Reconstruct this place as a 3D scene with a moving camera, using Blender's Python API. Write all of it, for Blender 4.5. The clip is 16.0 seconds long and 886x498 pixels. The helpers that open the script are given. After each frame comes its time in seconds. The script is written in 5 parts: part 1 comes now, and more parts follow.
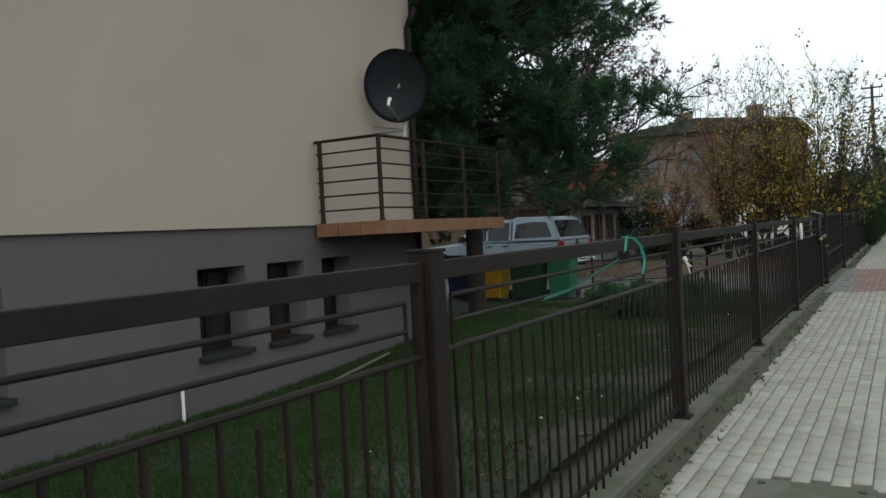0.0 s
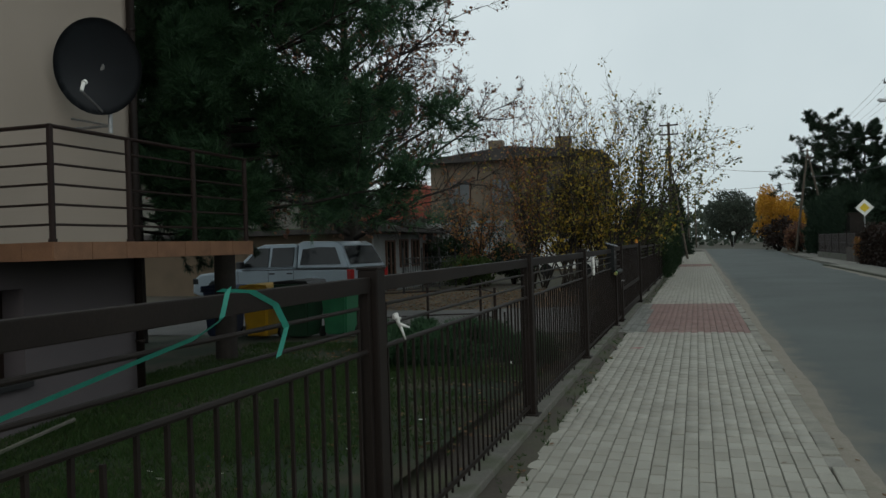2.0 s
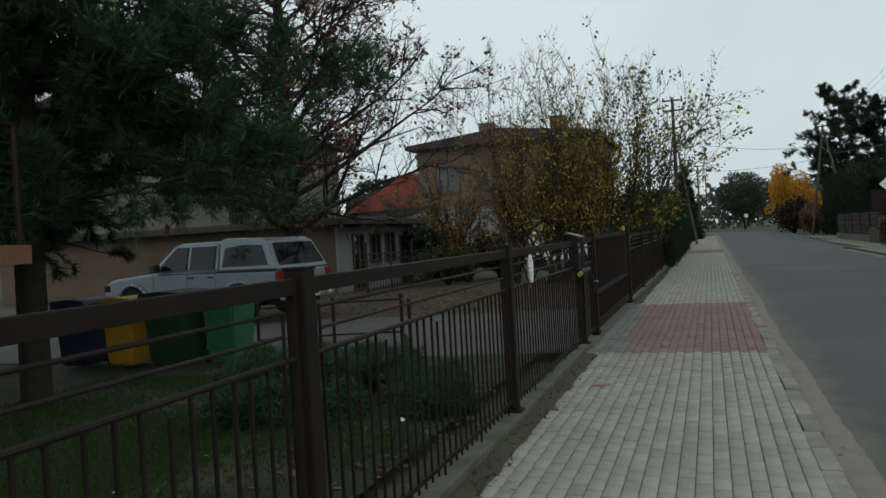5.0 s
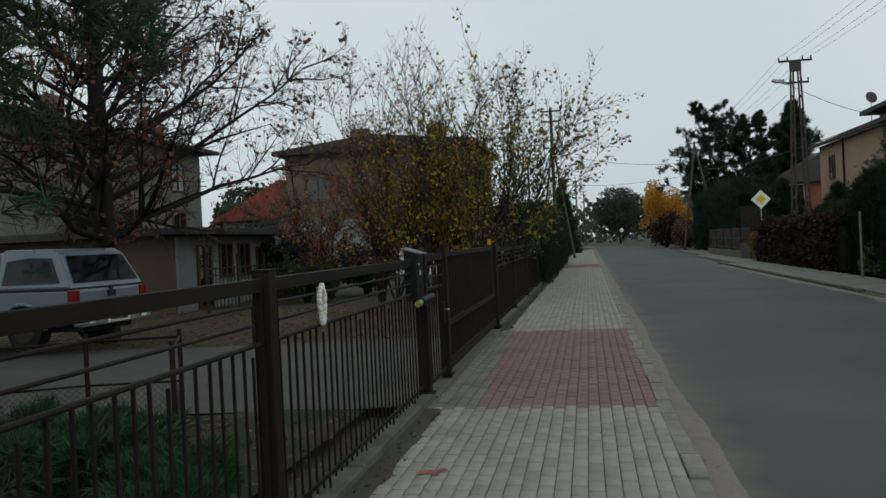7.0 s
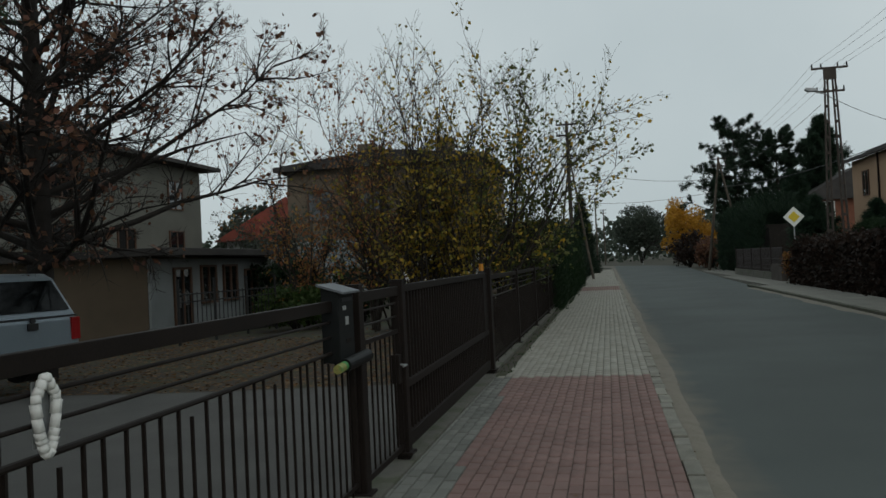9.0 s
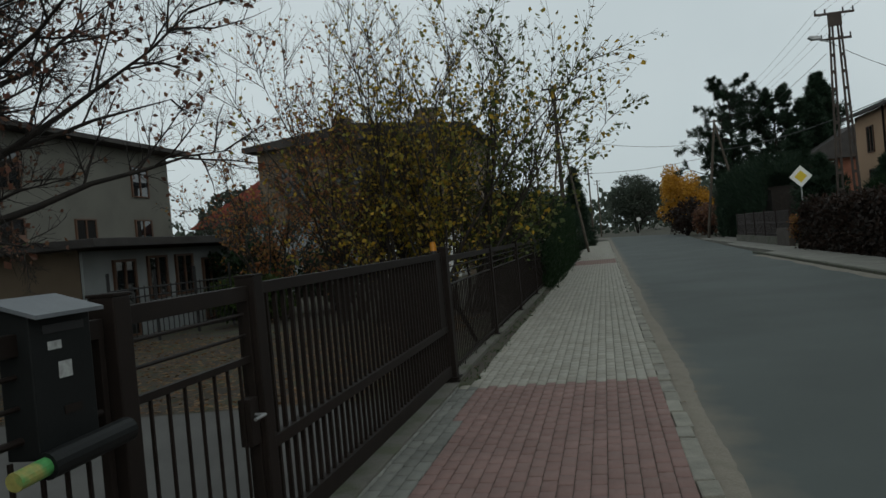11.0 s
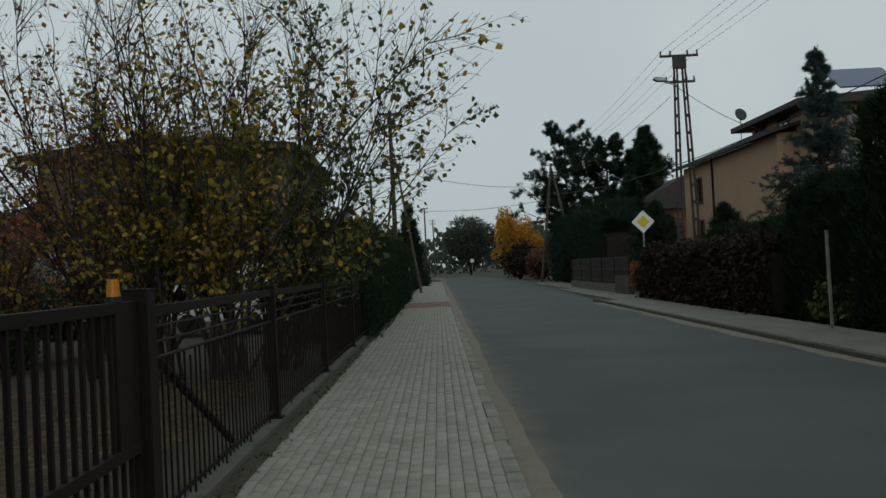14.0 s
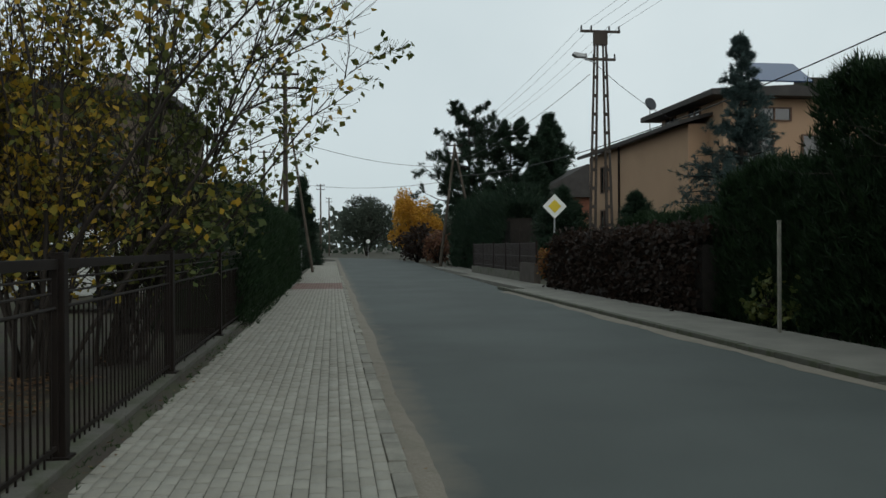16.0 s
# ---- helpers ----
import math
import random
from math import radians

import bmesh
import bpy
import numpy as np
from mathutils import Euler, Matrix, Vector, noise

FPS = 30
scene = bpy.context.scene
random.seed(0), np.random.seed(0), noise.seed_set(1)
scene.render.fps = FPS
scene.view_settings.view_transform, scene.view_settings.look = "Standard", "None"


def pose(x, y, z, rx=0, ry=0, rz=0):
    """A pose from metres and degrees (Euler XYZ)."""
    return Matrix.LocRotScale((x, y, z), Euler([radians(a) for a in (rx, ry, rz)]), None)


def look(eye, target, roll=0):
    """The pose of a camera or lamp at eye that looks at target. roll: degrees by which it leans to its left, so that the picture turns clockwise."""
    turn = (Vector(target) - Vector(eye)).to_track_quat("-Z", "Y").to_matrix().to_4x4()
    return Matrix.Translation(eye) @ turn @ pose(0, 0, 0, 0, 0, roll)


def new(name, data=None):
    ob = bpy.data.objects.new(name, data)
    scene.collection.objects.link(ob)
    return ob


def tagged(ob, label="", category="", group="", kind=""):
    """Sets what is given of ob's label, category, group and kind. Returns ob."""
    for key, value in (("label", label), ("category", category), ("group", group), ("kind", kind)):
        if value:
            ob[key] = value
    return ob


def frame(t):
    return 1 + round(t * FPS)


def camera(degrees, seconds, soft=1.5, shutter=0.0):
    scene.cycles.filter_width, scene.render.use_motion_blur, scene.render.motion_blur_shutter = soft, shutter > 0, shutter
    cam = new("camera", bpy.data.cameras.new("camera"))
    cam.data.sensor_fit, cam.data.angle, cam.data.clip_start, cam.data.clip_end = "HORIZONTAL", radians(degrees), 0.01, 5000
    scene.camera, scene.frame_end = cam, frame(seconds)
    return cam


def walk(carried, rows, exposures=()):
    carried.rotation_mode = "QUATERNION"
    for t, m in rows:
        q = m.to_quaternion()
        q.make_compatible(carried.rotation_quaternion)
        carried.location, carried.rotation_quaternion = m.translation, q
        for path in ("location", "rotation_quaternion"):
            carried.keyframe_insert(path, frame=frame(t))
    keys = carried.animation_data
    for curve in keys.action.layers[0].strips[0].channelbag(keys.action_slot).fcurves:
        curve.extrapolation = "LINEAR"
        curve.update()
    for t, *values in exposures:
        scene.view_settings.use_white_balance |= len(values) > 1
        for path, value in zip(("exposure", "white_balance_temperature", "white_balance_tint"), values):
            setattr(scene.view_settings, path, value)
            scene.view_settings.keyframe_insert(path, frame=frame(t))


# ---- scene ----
cam = camera(57.2, 16.0)
METRES, EYE, TILT, LEAN, TURN = 20.0, 1.43, 0.0, 0.0, 29.8
ROWS = [
    (0.0, 0.0, 0.0, 0.0, -0.07, -1.29, 3.04),
    (0.5, 0.0141, 0.0253, 0.0013, -4.29, -0.31, 2.35),
    (1.0, 0.0254, 0.0547, 0.0024, -9.25, -0.1, 2.06),
    (1.5, 0.0407, 0.0818, 0.0013, -11.5, 0.57, 2.23),
    (2.0, 0.0568, 0.1068, 0.0009, -12.44, -0.15, 1.75),
    (2.5, 0.0723, 0.1329, 0.0013, -11.26, -1.23, 2.12),
    (3.0, 0.091, 0.1546, 0.002, -7.9, 0.21, 3.32),
    (3.5, 0.1074, 0.1792, -0.0008, -8.62, 0.46, 2.4),
    (6.0, 0.1904, 0.3161, 0.0023, -16.19, -1.76, 3.96),
    (6.5, 0.2046, 0.3449, 0.0017, -19.74, -1.75, 2.6),
    (7.0, 0.2198, 0.3687, 0.0013, -19.71, -0.39, 2.74),
    (7.5, 0.2367, 0.3917, 0.0024, -19.47, 0.61, 2.5),
    (8.0, 0.2525, 0.4175, 0.0043, -19.33, 0.85, 2.41),
    (10.5, 0.3301, 0.5545, 0.0046, -16.84, 1.12, 3.38),
    (11.0, 0.3488, 0.5796, 0.0027, -18.56, -0.51, 5.18),
    (11.5, 0.3646, 0.6049, 0.0019, -19.73, -2.34, 4.12),
    (12.0, 0.3806, 0.6343, 0.0014, -23.04, -3.63, 4.13),
    (12.5, 0.3978, 0.6629, -0.0001, -25.11, -3.45, 5.46),
    (13.0, 0.4128, 0.6905, 0.0008, -28.12, -1.02, 3.55),
    (13.5, 0.4252, 0.7179, 0.0014, -29.09, 1.26, 2.89),
    (14.0, 0.4418, 0.7435, 0.0018, -30.17, 1.28, 2.94),
    (14.5, 0.4576, 0.7735, -0.0026, -33.42, -0.53, 1.64),
    (15.0, 0.4745, 0.7996, -0.0039, -34.09, -0.9, 1.77),
    (15.5, 0.4938, 0.8269, -0.0032, -35.7, -0.91, 1.34),
    (16.0, 0.5096, 0.8567, -0.0018, -37.55, -0.17, 0.33),
]
walk(cam, [(t, pose(0, 0, EYE, TILT, LEAN, TURN) @ pose(METRES * x, METRES * y, METRES * z, 90 + pitch, roll, yaw)) for t, x, y, z, yaw, pitch, roll in ROWS], [(0, 0.6), (0.6, 0.1), (1.5, -0.2), (3.5, -0.1), (6.5, -0.1), (7.5, -0.4), (8.0, -0.45), (10.5, -0.5), (11.0, -0.4), (12.5, 0.0), (13.0, -0.2), (13.5, -0.5), (14.0, -0.55), (14.5, -0.4), (15.5, -0.15), (16.0, -0.15)])

# ---- world and light: an overcast November afternoon ----
world = bpy.data.worlds.new("overcast_sky")
scene.world = world
world.use_nodes = True
wn, wl = world.node_tree.nodes, world.node_tree.links
wn.clear()
sky = wn.new("ShaderNodeTexSky")
sky.sky_type = "NISHITA"
sky.sun_disc = False
sky.sun_elevation, sky.sun_rotation = radians(28), radians(150)
sky.air_density, sky.dust_density = 1.0, 4.0
pale = wn.new("ShaderNodeHueSaturation")
pale.inputs["Saturation"].default_value = 0.25
pale.inputs["Value"].default_value = 0.10
cloud = wn.new("ShaderNodeTexNoise")
cloud.inputs["Scale"].default_value, cloud.inputs["Detail"].default_value = 2.2, 5.0
ramp = wn.new("ShaderNodeValToRGB")
ramp.color_ramp.elements[0].position, ramp.color_ramp.elements[0].color = 0.3, (0.63, 0.74, 0.77, 1)
ramp.color_ramp.elements[1].position, ramp.color_ramp.elements[1].color = 0.7, (0.765, 0.87, 0.892, 1)
wmix = wn.new("ShaderNodeMix")
wmix.data_type = "RGBA"
wmix.inputs[0].default_value = 0.8
bg = wn.new("ShaderNodeBackground")
bg.inputs["Strength"].default_value = 1.1
wout = wn.new("ShaderNodeOutputWorld")
wl.new(sky.outputs[0], pale.inputs["Color"])
wl.new(cloud.outputs[0], ramp.inputs[0])
wl.new(pale.outputs[0], wmix.inputs[6])
wl.new(ramp.outputs[0], wmix.inputs[7])
wl.new(wmix.outputs[2], bg.inputs["Color"])
wl.new(bg.outputs[0], wout.inputs[0])
sun_data = bpy.data.lights.new("sun", "SUN")
sun_data.energy, sun_data.angle, sun_data.color = 0.15, radians(30), (1.0, 0.98, 0.94)
sun = new("sun", sun_data)
sun.matrix_world = look((6, -10, 14), (0, 10, 0))


# ---- materials ----
def mat(name, col, rough=0.7, metal=0.0, var=0.25, scale=6.0, fine=60.0, bump=0.15, rnd=0.0, island=False, cols=None, tone=None, spec=0.4):
    """A two-scale mottled surface. rnd: spread by object or island; cols: colours picked by that random value."""
    m = bpy.data.materials.new(name)
    m.use_nodes = True
    n, l = m.node_tree.nodes, m.node_tree.links
    b = n["Principled BSDF"]
    b.inputs["Roughness"].default_value, b.inputs["Metallic"].default_value = rough, metal
    b.inputs["Specular IOR Level"].default_value = spec
    geo = n.new("ShaderNodeNewGeometry")
    big, small = n.new("ShaderNodeTexNoise"), n.new("ShaderNodeTexNoise")
    for tex, s in ((big, scale), (small, fine)):
        tex.inputs["Scale"].default_value, tex.inputs["Detail"].default_value = s, 4.0
        l.new(geo.outputs["Position"], tex.inputs["Vector"])
    add = n.new("ShaderNodeMath")
    add.operation = "MULTIPLY_ADD"
    l.new(small.outputs[0], add.inputs[0])
    add.inputs[1].default_value = 0.6
    l.new(big.outputs[0], add.inputs[2])
    rng = n.new("ShaderNodeMapRange")
    rng.inputs["From Min"].default_value, rng.inputs["From Max"].default_value = 0.5, 1.1
    rng.inputs["To Min"].default_value, rng.inputs["To Max"].default_value = 1 - var, 1 + var
    l.new(add.outputs[0], rng.inputs["Value"])
    mul = n.new("ShaderNodeMix")
    mul.data_type, mul.blend_type = "RGBA", "MULTIPLY"
    mul.inputs[0].default_value = 1.0
    if tone:
        tmix = n.new("ShaderNodeMix")
        tmix.data_type = "RGBA"
        sharp = n.new("ShaderNodeMapRange")
        sharp.inputs["From Min"].default_value, sharp.inputs["From Max"].default_value = 0.45, 0.62
        l.new(big.outputs[0], sharp.inputs["Value"])
        l.new(sharp.outputs[0], tmix.inputs[0])
        tmix.inputs[6].default_value, tmix.inputs[7].default_value = (*col, 1), (*tone, 1)
        l.new(tmix.outputs[2], mul.inputs[6])
    elif cols:
        r = n.new("ShaderNodeValToRGB")
        while len(r.color_ramp.elements) < len(cols):
            r.color_ramp.elements.new(0.5)
        for i, c in enumerate(cols):
            r.color_ramp.elements[i].position, r.color_ramp.elements[i].color = i / max(1, len(cols) - 1), (*c, 1)
        if island:
            l.new(geo.outputs["Random Per Island"], r.inputs[0])
        else:
            l.new(n.new("ShaderNodeObjectInfo").outputs["Random"], r.inputs[0])
        l.new(r.outputs[0], mul.inputs[6])
    else:
        mul.inputs[6].default_value = (*col, 1)
    l.new(rng.outputs[0], mul.inputs[7])
    l.new(mul.outputs[2], b.inputs["Base Color"])
    if bump:
        bp = n.new("ShaderNodeBump")
        bp.inputs["Strength"].default_value, bp.inputs["Distance"].default_value = bump, 0.02
        l.new(add.outputs[0], bp.inputs["Height"])
        l.new(bp.outputs[0], b.inputs["Normal"])
    return m


def leafmat(name, cols, rough=0.6):
    """Thin foliage: colours by island, some light passes through."""
    m = mat(name, cols[0], rough, var=0.15, scale=1.5, bump=0, island=True, cols=cols, spec=0.25)
    n, l = m.node_tree.nodes, m.node_tree.links
    b, out = n["Principled BSDF"], n["Material Output"]
    tr, mx = n.new("ShaderNodeBsdfTranslucent"), n.new("ShaderNodeMixShader")
    mx.inputs[0].default_value = 0.3
    l.new(b.inputs["Base Color"].links[0].from_socket, tr.inputs["Color"])
    l.new(b.outputs[0], mx.inputs[1])
    l.new(tr.outputs[0], mx.inputs[2])
    l.new(mx.outputs[0], out.inputs["Surface"])
    return m


def glassmat(name, col, rough=0.03):
    m = bpy.data.materials.new(name)
    m.use_nodes = True
    b = m.node_tree.nodes["Principled BSDF"]
    b.inputs["Base Color"].default_value, b.inputs["Roughness"].default_value = (*col, 1), rough
    b.inputs["Specular IOR Level"].default_value = 0.6
    b.inputs["Coat Weight"].default_value = 0.5
    return m


M_STUCCO = mat("beige_stucco", (0.34, 0.285, 0.235), 0.9, var=0.06, scale=0.7, fine=220, bump=0.12)
M_PLINTH = mat("mauve_grey_plaster", (0.088, 0.076, 0.08), 0.85, var=0.10, scale=0.8, fine=180, bump=0.12)
M_BROWN = mat("brown_painted_steel", (0.0125, 0.0085, 0.0066), 0.6, var=0.3, scale=5, fine=90, bump=0.05, spec=0.18)
M_RAIL = mat("dark_brown_railing", (0.018, 0.010, 0.008), 0.55, var=0.2, scale=8, bump=0.05, spec=0.18)
M_TILE = mat("terracotta_edge_tile", (0.17, 0.085, 0.045), 0.7, var=0.25, scale=5, bump=0.1)
M_CONC = mat("weathered_concrete", (0.125, 0.118, 0.10), 0.95, var=0.35, scale=3, fine=80, bump=0.4, tone=(0.065, 0.07, 0.045))
M_DRIVE = mat("driveway_concrete", (0.08, 0.077, 0.072), 0.95, var=0.2, scale=1.2, fine=90, bump=0.2)
M_ASPH = mat("worn_asphalt", (0.066, 0.076, 0.071), 0.85, var=0.3, scale=0.35, fine=140, bump=0.3)


def sandy_fringe(m, near, reach, sand):
    """Blown sand that thins out across the road from the gutter."""
    n, l = m.node_tree.nodes, m.node_tree.links
    b = n["Principled BSDF"]
    base = b.inputs["Base Color"].links[0].from_socket
    geo, sep = n.new("ShaderNodeNewGeometry"), n.new("ShaderNodeSeparateXYZ")
    l.new(geo.outputs["Position"], sep.inputs[0])
    tex = n.new("ShaderNodeTexNoise")
    tex.inputs["Scale"].default_value, tex.inputs["Detail"].default_value = 2.3, 7.0
    l.new(geo.outputs["Position"], tex.inputs["Vector"])
    off = n.new("ShaderNodeMath")
    off.operation = "MULTIPLY_ADD"
    l.new(tex.outputs[0], off.inputs[0])
    off.inputs[1].default_value = 0.7
    l.new(sep.outputs[0], off.inputs[2])
    rng = n.new("ShaderNodeMapRange")
    rng.inputs["From Min"].default_value, rng.inputs["From Max"].default_value = near + 0.35, near + reach + 0.35
    rng.inputs["To Min"].default_value, rng.inputs["To Max"].default_value = 0.8, 0.0
    l.new(off.outputs[0], rng.inputs["Value"])
    mx = n.new("ShaderNodeMix")
    mx.data_type = "RGBA"
    l.new(rng.outputs[0], mx.inputs[0])
    l.new(base, mx.inputs[6])
    mx.inputs[7].default_value = (*sand, 1)
    l.new(mx.outputs[2], b.inputs["Base Color"])


sandy_fringe(M_ASPH, 0.9, 0.35, (0.15, 0.133, 0.105))
M_SAND = mat("sandy_gutter", (0.21, 0.185, 0.148), 0.95, var=0.3, scale=3, fine=60, bump=0.4, tone=(0.15, 0.135, 0.105))
M_KERB = mat("kerb_concrete", (0.23, 0.22, 0.19), 0.9, var=0.3, scale=5, fine=90, bump=0.4, cols=[(0.25, 0.24, 0.2), (0.18, 0.17, 0.14), (0.22, 0.21, 0.18)])
M_FARKERB = mat("mossy_far_kerb", (0.09, 0.088, 0.07), 0.95, var=0.35, scale=4, fine=80, bump=0.4, tone=(0.05, 0.056, 0.03))
M_PAVE = mat("grey_paver", (0.30, 0.285, 0.24), 0.9, var=0.14, scale=2.0, fine=150, bump=0.2, cols=[(0.24, 0.228, 0.19), (0.275, 0.262, 0.222), (0.30, 0.288, 0.245), (0.255, 0.24, 0.2)])
M_PAVEI = mat("grey_paver_field", (0.30, 0.285, 0.24), 0.9, var=0.14, scale=2.0, fine=150, bump=0.2, island=True, cols=[(0.24, 0.228, 0.19), (0.275, 0.262, 0.222), (0.30, 0.288, 0.245), (0.255, 0.24, 0.2)])
M_RED = mat("red_paver", (0.24, 0.12, 0.10), 0.9, var=0.2, scale=2.0, fine=120, bump=0.2, cols=[(0.175, 0.108, 0.094), (0.20, 0.125, 0.11), (0.185, 0.12, 0.105)])
M_DARKPAVE = mat("dark_grey_paver", (0.15, 0.15, 0.135), 0.85, var=0.25, scale=2, fine=120, bump=0.2, cols=[(0.12, 0.12, 0.105), (0.17, 0.17, 0.15)])
M_BED = mat("paver_joint_sand", (0.085, 0.078, 0.062), 0.95, var=0.3, scale=4, bump=0.3)
M_SOIL = mat("bare_soil", (0.055, 0.045, 0.034), 0.95, var=0.35, scale=1.5, fine=40, bump=0.2, tone=(0.045, 0.048, 0.025))
M_LAWN = mat("lawn_ground", (0.012, 0.026, 0.008), 0.95, var=0.4, scale=1.2, fine=50, bump=0.2, tone=(0.035, 0.03, 0.017))
M_GRASS = leafmat("grass_blade", [(0.014, 0.042, 0.008), (0.022, 0.060, 0.011), (0.036, 0.072, 0.016), (0.05, 0.062, 0.022)])
M_LITTER = leafmat("fallen_leaf", [(0.17, 0.09, 0.04), (0.11, 0.06, 0.03), (0.23, 0.15, 0.08), (0.08, 0.05, 0.03)], 0.8)
M_BARK = mat("dark_bark", (0.02, 0.016, 0.013), 0.95, var=0.4, scale=6, fine=50, bump=0.6)
M_TWIG = mat("grey_brown_twig", (0.035, 0.028, 0.022), 0.9, var=0.3, scale=6, bump=0.2)
M_PINE = leafmat("pine_needle", [(0.018, 0.045, 0.024), (0.032, 0.075, 0.034), (0.05, 0.11, 0.045)])
M_FIR = leafmat("far_conifer_needle", [(0.012, 0.026, 0.016), (0.022, 0.042, 0.024), (0.032, 0.056, 0.03)])
M_BLUE = leafmat("blue_spruce_needle", [(0.035, 0.06, 0.055), (0.06, 0.09, 0.085), (0.09, 0.13, 0.125)])
M_THUJA = leafmat("thuja_scale", [(0.008, 0.02, 0.008), (0.014, 0.032, 0.011), (0.022, 0.045, 0.015)])
M_OAKLEAF = leafmat("russet_leaf", [(0.16, 0.065, 0.04), (0.10, 0.05, 0.035), (0.20, 0.10, 0.05)])
M_SHRUBLEAF = leafmat("yellow_green_leaf", [(0.30, 0.24, 0.03), (0.13, 0.14, 0.03), (0.36, 0.25, 0.03), (0.44, 0.27, 0.03), (0.12, 0.13, 0.03), (0.25, 0.15, 0.035)])
M_GREENLEAF = leafmat("olive_green_leaf", [(0.06, 0.085, 0.022), (0.09, 0.11, 0.03), (0.13, 0.13, 0.035), (0.045, 0.065, 0.02)])
M_ORANGELEAF = leafmat("orange_leaf", [(0.30, 0.12, 0.045), (0.19, 0.08, 0.035), (0.30, 0.18, 0.04)])
M_GOLD = leafmat("golden_leaf", [(0.42, 0.21, 0.02), (0.52, 0.28, 0.03), (0.35, 0.16, 0.02)])
M_RUSTHEDGE = leafmat("rust_hedge_leaf", [(0.02, 0.013, 0.009), (0.034, 0.018, 0.012), (0.015, 0.012, 0.009)])
# leaf greens lightened and greyed: distance haze put into the colour
M_HAZYLEAF = leafmat("haze_paled_leaf", [(0.04, 0.055, 0.04), (0.055, 0.07, 0.05), (0.07, 0.08, 0.06)])
M_BUSH = leafmat("green_bush_leaf", [(0.03, 0.06, 0.015), (0.05, 0.085, 0.02), (0.07, 0.10, 0.03)])
M_POLE = mat("old_concrete_pole", (0.06, 0.048, 0.04), 0.95, var=0.35, scale=3, bump=0.3)
M_WOODPOLE = mat("tarred_wood_pole", (0.08, 0.065, 0.05), 0.95, var=0.35, scale=3, bump=0.3)
M_WIRE = mat("black_cable", (0.02, 0.02, 0.022), 0.6, var=0.1, bump=0)
M_GALV = mat("galvanised_steel", (0.32, 0.33, 0.33), 0.45, 0.7, var=0.2, scale=10, bump=0.05)
M_WHITE = mat("white_plastic", (0.7, 0.7, 0.66), 0.5, var=0.1, bump=0.05)
M_YELLOW = mat("yellow_sign_film", (0.62, 0.45, 0.02), 0.4, var=0.05, bump=0)
M_DISH = mat("graphite_dish", (0.022, 0.027, 0.033), 0.55, var=0.12, scale=3, bump=0.02)
M_SILVER = mat("silver_car_paint", (0.21, 0.25, 0.28), 0.3, 0.35, var=0.08, scale=2, fine=40, bump=0.02)
M_BLACKPL = mat("black_plastic", (0.015, 0.015, 0.016), 0.55, var=0.2, bump=0.05)
M_RUBBER = mat("tyre_rubber", (0.014, 0.014, 0.014), 0.85, var=0.2, bump=0.1)
M_REDLAMP = mat("red_lamp_lens", (0.22, 0.012, 0.012), 0.2, var=0.15, bump=0)
M_GLASS = glassmat("dark_window_glass", (0.012, 0.014, 0.016))
M_TINT = glassmat("tinted_car_glass", (0.010, 0.012, 0.013), 0.08)
M_TINT.node_tree.nodes["Principled BSDF"].inputs["Specular IOR Level"].default_value = 0.3
M_TINT.node_tree.nodes["Principled BSDF"].inputs["Coat Weight"].default_value = 0.0
M_BINGREEN = mat("dark_green_bin", (0.008, 0.03, 0.014), 0.5, var=0.2, bump=0.05)
# the dark bin green brightened, with side light put into the colour
M_BINLIT = mat("lit_side_green", (0.015, 0.10, 0.045), 0.5, var=0.2, bump=0.05)
M_BINYELLOW = mat("yellow_bin", (0.33, 0.19, 0.01), 0.5, var=0.15, bump=0.05)
M_BINBLUE = mat("navy_bin", (0.012, 0.02, 0.05), 0.5, var=0.2, bump=0.05)
M_TEAL = mat("teal_ribbon", (0.05, 0.38, 0.29), 0.5, var=0.15, bump=0.05)
M_RAG = mat("white_rag", (0.68, 0.67, 0.63), 0.8, var=0.15, bump=0.2)
M_SHEDTAN = mat("tan_render", (0.105, 0.077, 0.05), 0.9, var=0.2, scale=1, bump=0.2)
M_SHEDWHITE = mat("grey_white_render", (0.22, 0.235, 0.235), 0.9, var=0.15, scale=1, bump=0.1)
M_GREYHOUSE = mat("grey_cream_render", (0.14, 0.136, 0.115), 0.9, var=0.15, scale=0.6, bump=0.1)
M_BROWNHOUSE = mat("brown_render", (0.135, 0.105, 0.075), 0.9, var=0.2, scale=0.6, bump=0.1)
M_PEACH = mat("peach_render", (0.36, 0.235, 0.15), 0.9, var=0.08, scale=0.6, bump=0.08)
M_ROOF = mat("dark_roof_felt", (0.05, 0.045, 0.042), 0.9, var=0.25, scale=2, bump=0.2)
M_REDROOF = mat("red_roof_tile", (0.24, 0.06, 0.04), 0.8, var=0.25, scale=2, bump=0.2)
M_BRICK = mat("red_brown_gable", (0.19, 0.075, 0.045), 0.9, var=0.25, scale=3, bump=0.2)
M_WOODFRAME = mat("brown_window_frame", (0.09, 0.045, 0.025), 0.6, var=0.2, bump=0.05)
M_PANEL = glassmat("solar_collector_glass", (0.02, 0.05, 0.13), 0.35)
M_BLACKIRON = mat("black_iron", (0.012, 0.012, 0.012), 0.6, var=0.2, bump=0.05)
M_MAILBOX = mat("black_mailbox_steel", (0.010, 0.011, 0.011), 0.5, var=0.2, bump=0.04, spec=0.15)
M_STICKER = mat("torn_pale_sticker", (0.3, 0.31, 0.3), 0.7, var=0.3, scale=30, bump=0)
